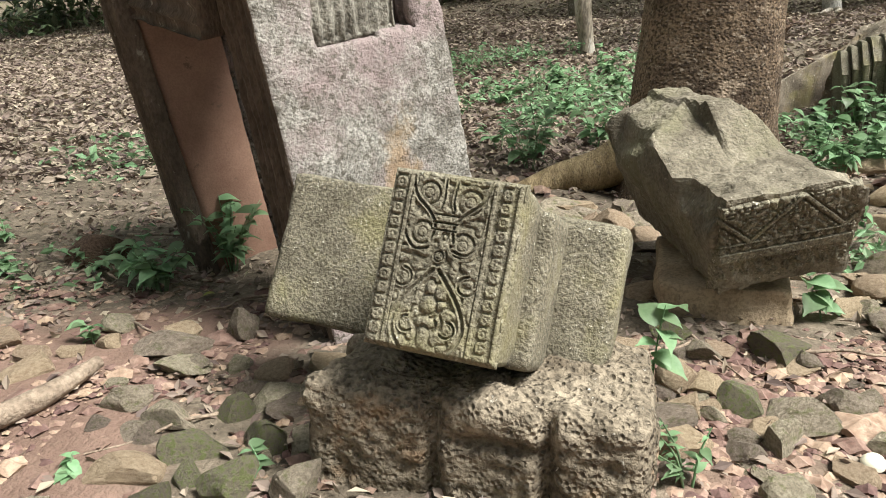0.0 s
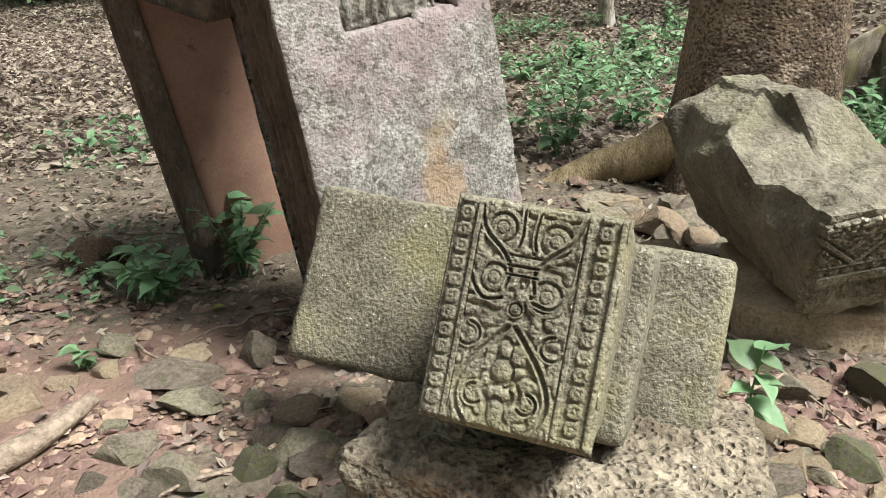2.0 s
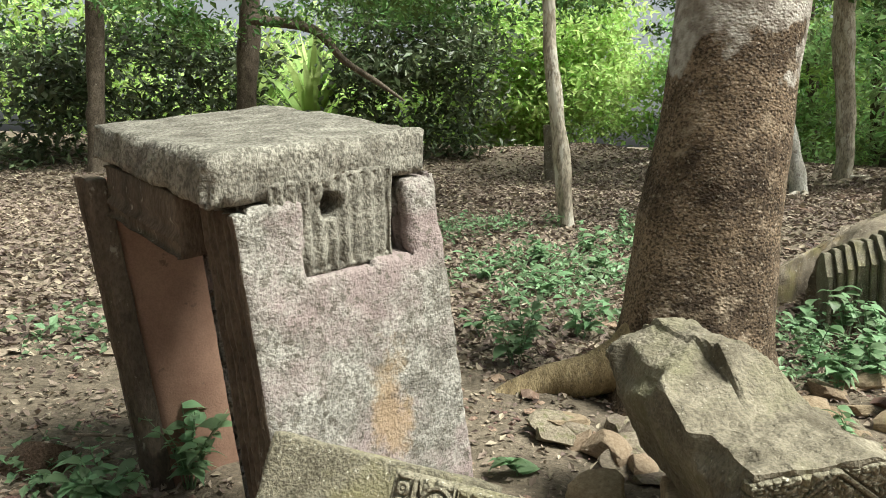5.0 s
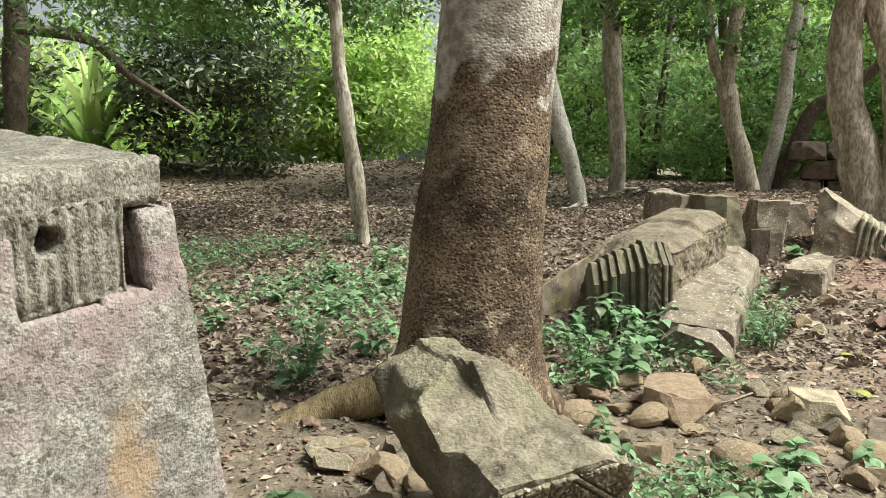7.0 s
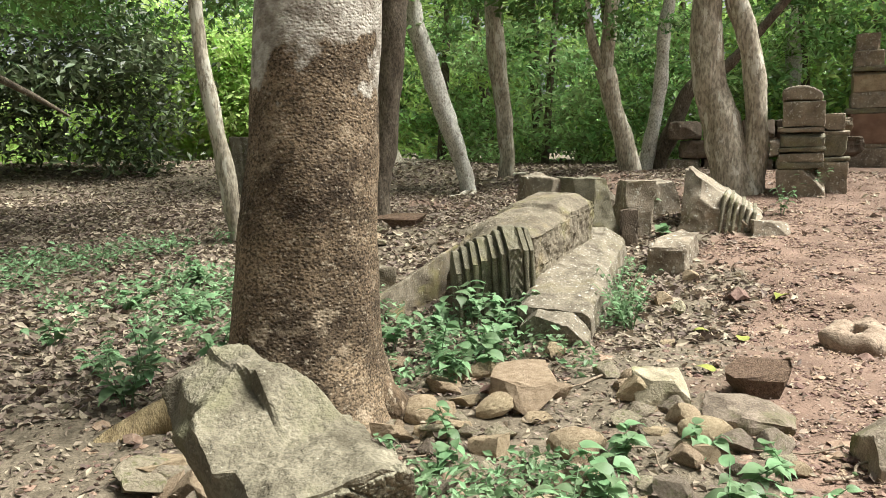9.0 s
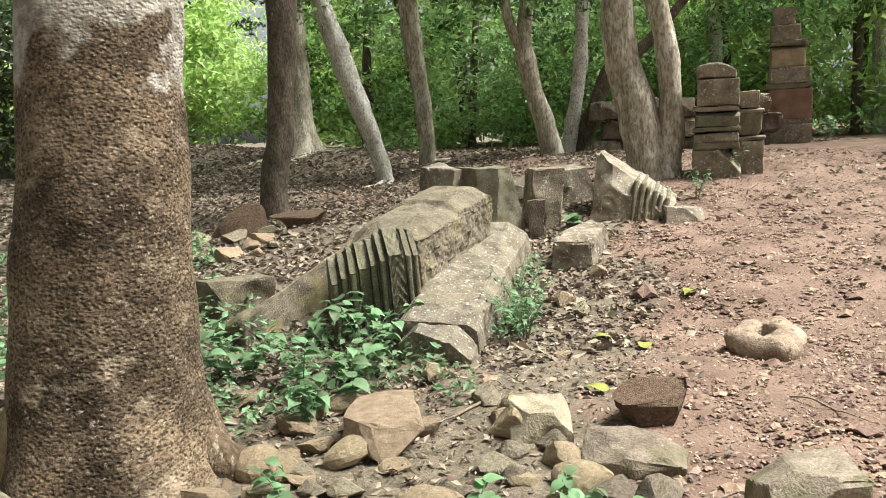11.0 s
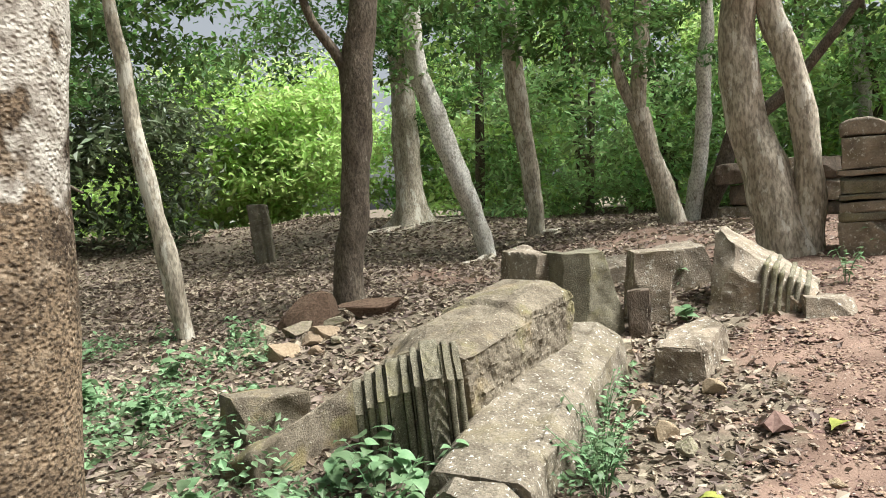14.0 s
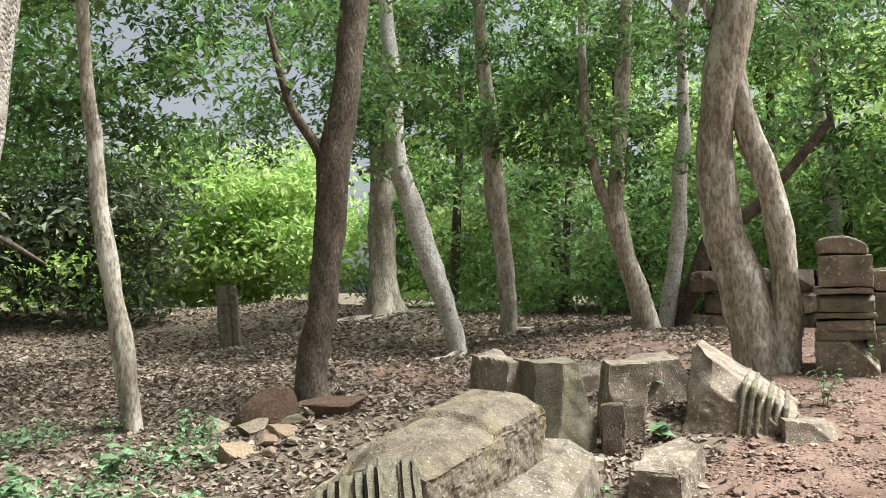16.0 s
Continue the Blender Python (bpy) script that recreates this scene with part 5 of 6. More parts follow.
mt = tree("mound_tree", ["left1"], "dark tree on the mound", M_TRUNKDARK, rng_t, M_LEAF, clumps=46, spread=3.2, lift=-0.8, size=0.16)
v, f = tube([(0.48, -1.33, 4.4), (2.24, -0.92, 4.22), (3.16, -0.64, 3.36), (4.13, -0.45, 2.78), (4.96, -0.33, 2.24)], [0.17, 0.14, 0.11, 0.08, 0.03], sides=10, rings=5, seed=6)
part("branch", mesh_np("branch", v, f, M_TRUNKDARK), mt)
tree("mound_tree", ["left2"], "dark slim tree on the mound", M_TRUNKDARK, rng_t, M_LEAF, clumps=40, spread=3.0, lift=0.4, size=0.16)
tree("pale_tree", ["pale_stack"], "slim pale tree behind the pillars", M_PALE, rng_t, M_LEAF, clumps=40, spread=2.6, lift=0.0, size=0.15)
tree("path_tree", ["far_r1"], "slim pale tree beside the far path", M_PALE, rng_t, M_LEAF, clumps=36, spread=2.6, lift=0.6, size=0.2)
tree("path_tree", ["far_r2"], "slim dark tree beside the far path", M_TRUNKDARK, rng_t, M_LEAF, clumps=36, spread=2.6, lift=0.6, size=0.2)


# ---- woods behind ----
def woods(name, label, n, az, dist, zr, size, material, seed, clump=0.9, per=40, centre=(2.0, 2.0), hole=None):
    rng = np.random.default_rng(seed)
    a, d = np.radians(rng.uniform(*az, n)), rng.uniform(*dist, n)
    x, y = centre[0] + d * np.sin(a), centre[1] + d * np.cos(a)
    c = np.stack([x, y, height(x, y) + zr[0] + (zr[1] - zr[0]) * rng.uniform(0, 1, n)], 1)
    cc = np.repeat(c, per, 0) + rng.normal(0, clump * 0.5, (n * per, 3)) * np.array((1, 1, 0.45))
    v, f = leaf_cards(cc, size * rng.uniform(0.6, 1.4, len(cc)), rng, flat=0.62, droop=0.3)
    tagged(new(name, mesh_np(name, v, f, material, smooth=False)), label, "foliage", kind="stuff")


# Far woods use the lit leaf copy, so their brightness is painted in.
woods("far_woods", "dense green woods beyond the clearing", 260, (20, 80), (33, 46), (0.3, 13), 0.42, M_LEAFLIT, 21, clump=1.3, per=150)
woods("far_woods", "lower green woods beyond the mound", 110, (13, 26), (34, 44), (0.3, 6.5), 0.4, M_LEAFLIT, 35, clump=1.2, per=130)
woods("near_woods", "green branches hanging beyond the mound", 34, (12, 24), (19, 26), (4.5, 11), 0.24, M_LEAF, 37, clump=1.0, per=190)
woods("near_woods", "green branches hanging among the trunks", 80, (24, 75), (16, 24), (3.8, 11), 0.24, M_LEAF, 27, clump=1.0, per=190)
woods("understorey", "green understorey of the woods", 150, (19, 80), (26, 34), (0, 2.6), 0.26, M_LEAFLIT, 22, clump=1.1, per=110)
# Leaf clumps added before the dark woods, lit by their colour alone.
woods("young_trees", "pale green leaves at the edge of the woods, lit look put into their colour", 220, (20, 75), (22.5, 28), (0.2, 4.6), 0.27, M_LEAFLIT, 36, clump=1.1, per=100)
# Leaves and bushes whose sunlit look comes from the lightened leaf colour.
woods("sunlit_leaves", "yellow-green leaves behind the stacked pillars, sunlight put into their colour", 130, (40, 72), (23, 29), (0.5, 8), 0.28, M_LIMESUN, 38, clump=1.2, per=70)
woods("bright_bushes", "yellow-green bushes behind the mound, sunlight put into their colour", 380, (-40, 12), (35, 45), (1.6, 6.4), 0.38, M_LIMESUN, 23, clump=1.4, per=70)
woods("bright_bushes", "tall yellow-green bush, sunlight put into its colour", 230, (-3, 9.5), (33, 39), (1.4, 7.4), 0.36, M_LIMESUN, 29, clump=1.3, per=75)
woods("tree_tops", "green leaves of trees behind the mound", 150, (-60, -3), (15, 26), (3.4, 9.5), 0.22, M_LEAF, 24, clump=0.9, per=130)
woods("tree_tops", "green leaves high over the slope", 75, (-18, 2), (10, 16), (3.4, 7.8), 0.16, M_LEAF, 30, clump=0.75, per=150)
woods("tree_tops", "green leaves high over the mound", 50, (4, 14), (13, 22), (4.6, 9), 0.16, M_LEAF, 28, clump=0.8, per=140)
# Lightened leaves added as sunny spots, painted by colour, in dark woods.
woods("sunlit_leaves", "yellow-green leaves among the woods, sunlight put into their colour", 380, (15, 70), (27, 40), (0.3, 9), 0.34, M_LIMESUN, 33, clump=1.1, per=80)
woods("dark_shrub", "dark spreading shrub on the mound", 90, (-12, -1.0), (25, 29), (0.3, 5.4), 0.34, M_LEAFDARK, 25, clump=1.25, per=75)
woods("dark_shrub", "dark leafy shrub behind the mound", 110, (-36, -18), (26, 30), (0.2, 4.2), 0.34, M_LEAFDARK, 26, clump=1.3, per=60)


# Out of view: added to cut low sky light and close the place.
woods("surrounding_woods", "unseen leaf ring behind and beside the path, added to hold back sky light", 240, (125, 300), (13, 22), (0.3, 10), 0.5, M_LEAF, 39, clump=1.5, per=70)


def forest_trunk(az, dist, r, lean, seed):
    x, y = 2 + dist * math.sin(radians(az)), 2 + dist * math.cos(radians(az))
    t = thing("forest_tree", (x, y, hz(x, y)), "dark slim trunk among the woods behind the clearing", "tree", "trunks in the far woods")
    v, f = tube([(0, 0, -0.3), (lean * 0.3, 0, 2.5), (lean * 0.8, 0.2, 5.5), (lean * 1.2, 0.3, 9.5)], [r * 1.15, r, r * 0.85, r * 0.5], sides=10, rings=5, seed=seed, rough=0.1, flare=(0.5, 0.5))
    part("trunk", mesh_np("trunk", v, f, M_TRUNKDARK), t)
    rng = np.random.default_rng(seed)
    leaf_crown(t, rng, [np.array((lean * 1.2, 0.3, 8.5)) + rng.normal(0, 1.3, 3) for _ in range(14)], 0.8, 90, 0.26, M_LEAF)


for k, (az, dist, r, lean) in enumerate(((19, 27, 0.16, 0.5), (23, 31, 0.22, -0.6), (27, 25, 0.13, 0.7), (30, 33, 0.20, 0.2), (33, 26, 0.18, -0.8), (37, 30, 0.14, 0.4), (41, 28, 0.2, 0.5), (46, 25, 0.13, -0.5), (50, 32, 0.2, 0.3), (54, 27, 0.16, 0.6), (59, 30, 0.2, -0.4), (64, 26, 0.15, 0.3))):
    forest_trunk(az, dist, r, lean, 500 + k)


# ---- litter and pebbles ----
def scatter(n, seed, region):
    rng = np.random.default_rng(seed)
    x, y = rng.uniform(region[0], region[1], n), rng.uniform(region[2], region[3], n)
    return x, y, rng


def litter(name, n, seed, region, size, material, label, keep=None, lift=0.012, aspect=0.5):
    x, y, rng = scatter(n, seed, region)
    if keep:
        m = rng.uniform(0, 1, n) < keep(x, y)
        x, y = x[m], y[m]
    c = np.stack([x, y, height(x, y) + lift + rng.uniform(0, 0.02, len(x))], 1)
    v, f = leaf_cards(c, size * rng.uniform(0.5, 1.4, len(x)), rng, aspect=aspect, flat=0.8)
    tagged(new(name, mesh_np(name, v, f, material, smooth=False)), label, "litter", kind="stuff")


litter("leaf_litter", 52000, 34, (-16, 18, 13, 33), 0.15, M_LITTER, "dry brown leaves far over the forest floor", keep=lambda x, y: 1 - 0.96 * soil_mask(x, y))
litter("leaf_litter", 80000, 31, (-9, 12, 5, 17), 0.095, M_LITTER, "dry brown fallen leaves on the mound", keep=lambda x, y: 1 - 0.96 * soil_mask(x, y))
litter("leaf_litter", 26000, 32, (-4, 6, 1.0, 7), 0.046, M_LITTER, "dry fallen leaves among the stones", keep=lambda x, y: 0.8 - 0.72 * soil_mask(x, y))
litter("leaf_litter", 30000, 33, (3.2, 12, 2.2, 11), 0.028, M_LITTERPALE, "scattered pale dry leaves on the path", keep=lambda x, y: soil_mask(x, y))


def low_plants(name, n, seed, region, size, tall, keep, material=M_WEED):
    x, y, rng = scatter(n, seed, region)
    m = rng.uniform(0, 1, n) < keep(x, y)
    x, y = x[m], y[m]
    c = np.stack([x, y, height(x, y) + 0.02 + tall * rng.uniform(0, 1, len(x)) ** 1.5], 1)
    v, f = leaf_cards(c, size * rng.uniform(0.5, 1.4, len(x)), rng, aspect=0.55, flat=0.7)
    tagged(new(name, mesh_np(name, v, f, material, smooth=False)), "low green herbs growing through the leaf litter", "plants", kind="stuff")


def patchy(x, y, scale=0.9, cut=0.0, seed=8):
    p = np.stack([x * scale, y * scale, 0 * x], 1)
    return step(cut, cut + 0.35, fbm(p, 3, seed))


low_plants("low_herbs", 15000, 51, (-3.0, 2.6, 5.3, 11.5), 0.075, 0.22, lambda x, y: patchy(x, y, 0.8, -0.05))
low_plants("low_herbs", 1600, 52, (-3.5, -1.2, 2.9, 6.0), 0.05, 0.08, lambda x, y: patchy(x, y, 1.2, 0.1))
low_plants("low_herbs", 5000, 53, (1.3, 3.4, 2.2, 3.6), 0.05, 0.10, lambda x, y: patchy(x, y, 1.5, 0.1))
low_plants("low_herbs", 1500, 54, (1.9, 3.3, 4.6, 6.4), 0.06, 0.16, lambda x, y: patchy(x, y, 1.5, 0.1))
low_plants("low_herbs", 3000, 55, (3.7, 5.2, 5.4, 7.4), 0.05, 0.16, lambda x, y: patchy(x, y, 1.2, 0.0) * (np.abs((x - 4.35) - 0.9 * (y - 6.3)) < 0.35))


def pebbles(name, n, seed, region, size, material, label, keep):
    x, y, rng = scatter(n, seed, region)
    m = rng.uniform(0, 1, n) < keep(x, y)
    x, y = x[m], y[m]
    k = len(x)
    o = np.array([(1, 0, 0), (0, 1, 0), (-1, 0, 0), (0, -1, 0), (0.1, 0.1, 0.8), (0, 0, -0.8), (0.6, 0.6, 0.45), (-0.6, 0.5, 0.4), (-0.55, -0.6, 0.45), (0.6, -0.55, 0.4)], float)
    tri = np.array([(0, 6, 4), (6, 1, 4), (1, 7, 4), (7, 2, 4), (2, 8, 4), (8, 3, 4), (3, 9, 4), (9, 0, 4), (0, 1, 6), (1, 2, 7), (2, 3, 8), (3, 0, 9)])
    s = size * rng.lognormal(0, 0.5, k)
    sc = np.stack([s, s * rng.uniform(0.6, 1, k), s * rng.uniform(0.35, 0.7, k)], 1)
    a = rng.uniform(0, 6.28, k)
    p = o[None] * sc[:, None] * rng.uniform(0.75, 1.2, (k, len(o), 1))
    px = p[..., 0] * np.cos(a)[:, None] - p[..., 1] * np.sin(a)[:, None]
    py = p[..., 0] * np.sin(a)[:, None] + p[..., 1] * np.cos(a)[:, None]
    v = np.stack([px + x[:, None], py + y[:, None], p[..., 2] + (height(x, y) + s * 0.15)[:, None]], -1).reshape(-1, 3)
    f = (tri[None] + (np.arange(k) * len(o))[:, None, None]).reshape(-1, 3)
    tagged(new(name, mesh_np(name, v, f, material, smooth=False)), label, "gravel", kind="stuff")


pebbles("gravel", 30000, 45, (3, 9, 2.4, 9), 0.013, M_CHIP, "reddish stone and brick crumbs on the path", lambda x, y: soil_mask(x, y))
pebbles("gravel", 45000, 41, (-3, 13, 0.6, 12), 0.012, M_CHIP, "small reddish stone and brick crumbs in the earth", lambda x, y: 0.3 + 0.7 * soil_mask(x, y))
pebbles("gravel", 9000, 43, (-2.6, -0.3, 0.9, 3.2), 0.013, M_CHIP, "flat reddish chips on the bare earth", lambda x, y: 0.8 + 0 * x)
pebbles("gravel", 9000, 44, (0.45, 2.0, 0.8, 2.5), 0.014, M_CHIP, "broken stone chips in the earth", lambda x, y: 0.8 + 0 * x)
pebbles("gravel", 3500, 42, (-3, 8, 0.8, 8), 0.022, M_CHIP, "loose reddish stone chips on the earth", lambda x, y: 0.5 + 0.3 * soil_mask(x, y))


# ---- rubble stones ----
def rock_mesh(seed, material):
    bm = bmesh.new()
    bmesh.ops.create_icosphere(bm, subdivisions=3, radius=1)
    v = np.array([w.co[:] for w in bm.verts])
    rng = np.random.default_rng(seed)
    for _ in range(13):
        n = unit(rng.normal(0, 1, 3))
        d = v @ n
        k = rng.uniform(0.38, 0.7)
        v = v - np.clip(d - k, 0, None)[:, None] * n
    v *= (1.25 + 0.05 * fbm(v * 3 + seed, 3, seed))[:, None]
    for w, c in zip(bm.verts, v):
        w.co = c
    me = bpy.data.meshes.new("rock")
    bm.to_mesh(me)
    bm.free()
    me.materials.append(material)
    set_sharp(me)
    return me


ROCKS = [rock_mesh(100 + k, M_ROCK) for k in range(7)]
OCHRE_ROCKS = [rock_mesh(120 + k, M_OCHRE) for k in range(3)]
LATERITE_ROCKS = [rock_mesh(140 + k, M_LATERITE) for k in range(3)]


def rock(me, x, y, s, rz=0.0, flat=0.6, long=1.0, label="broken grey rubble stone in the earth", sink=0.3, tilt=0.0, group="rubble stones"):
    ob = new("rock", me)
    ob.matrix_basis = Matrix.LocRotScale((x, y, hz(x, y) + s * flat * (1 - sink) * 0.6), Euler((tilt, tilt * 0.6, rz)), (s * long, s, s * flat))
    return tagged(ob, label, "rock", group)


rr = np.random.default_rng(77)
for (x0, x1, y0, y1), n, s0, s1 in (((0.55, 1.0, 2.9, 4.3), 26, 0.05, 0.13), ((1.2, 3.4, 2.9, 4.6), 90, 0.04, 0.13), ((1.3, 2.6, 2.3, 3.4), 40, 0.03, 0.08), ((-1.1, -0.35, 1.5, 2.6), 24, 0.03, 0.09), ((0.5, 1.7, 1.2, 2.4), 120, 0.02, 0.065), ((1.6, 3.0, 4.2, 5.4), 16, 0.06, 0.13), ((-2.2, -0.8, 1.9, 3.0), 14, 0.025, 0.06), ((2.0, 3.4, 9.3, 10.8), 14, 0.08, 0.2), ((2.8, 6, 5, 7), 14, 0.04, 0.1)):
    for k in range(n):
        pool = OCHRE_ROCKS if rr.uniform() < 0.4 else ROCKS
        rock(pool[rr.integers(len(pool))], rr.uniform(x0, x1), rr.uniform(y0, y1), rr.uniform(s0, s1), rr.uniform(0, 6.28), rr.uniform(0.4, 0.8), rr.uniform(0.9, 1.5), tilt=rr.uniform(-0.3, 0.3))
MOSSY_ROCKS = [rock_mesh(160 + k, M_MOSSROCK) for k in range(3)]
for kind, x, y, s, flat in (
        ("m", -0.65, 1.85, 0.080, 0.77),
        ("m", -0.52, 1.66, 0.070, 1.27),
        ("m", -0.47, 1.88, 0.063, 1.30),
        ("m", -0.61, 2.06, 0.060, 1.10),
        ("g", -0.51, 2.14, 0.078, 0.67),
        ("m", -0.64, 1.72, 0.046, 1.10),
        ("m", -0.70, 1.64, 0.060, 0.69),
        ("g", -0.94, 2.10, 0.082, 0.55),
        ("o", -1.34, 2.31, 0.099, 0.52),
        ("g", -0.93, 2.48, 0.133, 0.42),
        ("g", -0.83, 2.35, 0.058, 0.73),
        ("g", -0.74, 2.60, 0.062, 1.30),
        ("o", -1.29, 2.43, 0.053, 0.88),
        ("g", -1.22, 2.71, 0.068, 0.73),
        ("o", -1.57, 2.55, 0.069, 0.73),
        ("m", 1.04, 2.39, 0.129, 0.51),
        ("m", 0.83, 2.03, 0.068, 0.96),
        ("g", 0.94, 1.98, 0.096, 0.50),
        ("g", 1.11, 2.03, 0.087, 0.50),
        ("o", 0.59, 2.39, 0.057, 0.92),
        ("g", 0.46, 1.98, 0.073, 0.73),
        ("o", 0.67, 2.02, 0.059, 0.94),
        ("g", 0.80, 2.37, 0.057, 0.92),
        ("g", 0.86, 1.86, 0.057, 1.10),
        ("o", 0.56, 1.83, 0.046, 0.92),
        ("g", 0.82, 1.65, 0.067, 0.73),
        ("m", 0.75, 2.52, 0.070, 0.94),
        ("g", 0.77, 1.81, 0.063, 0.55)):
    pool = {"m": MOSSY_ROCKS, "g": ROCKS, "o": OCHRE_ROCKS}[kind]
    lab = {"m": "grey stone furred with bright green moss", "g": "angular grey-brown stone bedded in red earth", "o": "pale ochre stone bedded in red earth"}[kind]
    rock(pool[rr.integers(len(pool))], x, y, s, rr.uniform(0, 6.28), flat, rr.uniform(0.95, 1.15), lab, tilt=rr.uniform(-0.2, 0.2), group="stones round the carved block")
for me, x, y, s, rz, flat, lng, lab in (
        (OCHRE_ROCKS[0], 2.62, 4.40, 0.25, 0.4, 0.75, 1.1, "large pale ochre stone with a broken face"),
        (LATERITE_ROCKS[0], 3.85, 3.90, 0.24, 0.2, 0.85, 1.1, "red-brown pitted laterite lump"),
        (LATERITE_ROCKS[1], 3.06, 10.6, 0.36, 0.1, 0.75, 1.1, "red-brown laterite lump on the slope"),
        (LATERITE_ROCKS[0], 3.85, 10.4, 0.34, 0.1, 0.5, 1.4, "dark broken block on the slope"),
        (LATERITE_ROCKS[1], -1.68, 3.42, 0.14, 0.1, 0.7, 1.1, "rounded red-brown lump on the ground"),
        (OCHRE_ROCKS[1], 2.13, 3.75, 0.12, 0.5, 0.9, 1.0, "small orange angular stone")):
    rock(me, x, y, s, rz, flat, lng, lab, group="")


for o, X, Y, Z, m, lab, sd in (
        ((3.08, 3.96, -0.06), (0.29, -0.13, 0.0), (0.14, 0.24, 0.03), (0.0, 0.02, 0.21), M_ROCK, "flat-topped dark grey stone with a squared side", 161),
        ((3.17, 3.54, -0.08), (0.37, -0.27, -0.04), (0.20, 0.20, 0.04), (0.0, 0.02, 0.19), M_ROCK, "flat grey slab of stone half buried", 162),
        ((3.42, 2.72, -0.06), (0.34, -0.13, 0.0), (0.14, 0.30, 0.0), (0.02, 0.0, 0.31), M_ROCK, "squared grey-green stone standing beside the path", 163),
        ((2.28, 7.36, -0.02), (0.50, 0.06, 0.0), (-0.16, 0.44, 0.0), (0.0, 0.0, 0.38), M_COLUMN, "squat flat-topped dark stone block", 164)):
    stone("stone_slab", o, X, Y, Z, m, lab, "stone", res=0.016, soft=0.010, rough=0.02, grain=5, seed=sd, cuts=5)


# ---- weeds ----
def leaf_mesh(name, length, width, material):
    """A heart-shaped leaf with a folded midrib, its stalk at the origin, along +y."""
    n = 7
    verts, faces = [], []
    for i in range(n + 1):
        k = i / n
        w = width * 0.5 * (math.sin(math.pi * min(1, k * 0.92 + 0.16)) ** 0.8) * (1 - 0.35 * k)
        z = length * (0.10 * math.sin(math.pi * k) - 0.18 * k * k)
        if i == n:
            w = 0.002
        verts += [(-w, k * length, z + 0.12 * w), (0, k * length, z - 0.06 * w), (w, k * length, z + 0.12 * w)]
    for i in range(n):
        a = i * 3
        faces += [(a, a + 1, a + 4, a + 3), (a + 1, a + 2, a + 5, a + 4)]
    return mesh_np(name, verts, faces, material)


LEAVES = [leaf_mesh("leaf", 0.075, 0.055, M_WEED), leaf_mesh("leaf", 0.05, 0.028, M_WEED), leaf_mesh("leaf", 0.11, 0.09, M_WEED)]


def weed(x, y, hgt, n, kind, seed, label, spread=0.10, scale=1.0):
    rng = random.Random(seed)
    t = thing("weed", (x, y, hz(x, y)), label, "plant", "weeds among the stones")
    for s in range(max(1, n // 7)):
        a, r = rng.uniform(0, 6.28), spread * rng.uniform(0.3, 1)
        tip = np.array((r * math.cos(a), r * math.sin(a), hgt * rng.uniform(0.7, 1.05)))
        pts = [np.array((0.3 * tip[0] * 0.3, 0, -0.03)), tip * np.array((0.4, 0.4, 0.55)), tip]
        part("stem", mesh_np("stem", *tube([tuple(p) for p in pts], [0.004, 0.003, 0.0015], sides=5, rings=4, seed=s, rough=0.02), M_WEED), t)
        m = n // max(1, n // 7)
        for k in range(m):
            q = 0.25 + 0.75 * (k + 0.5) / m
            p = np.array(tip) * np.array((q ** 1.3, q ** 1.3, q))
            ob = new("leaf", LEAVES[kind])
            ob.parent = t
            sc = scale * rng.uniform(0.6, 1.25)
            ob.matrix_basis = Matrix.LocRotScale(tuple(p), Euler((rng.uniform(-0.5, 0.35), rng.uniform(-0.4, 0.4), rng.uniform(0, 6.28))), (sc, sc, sc))


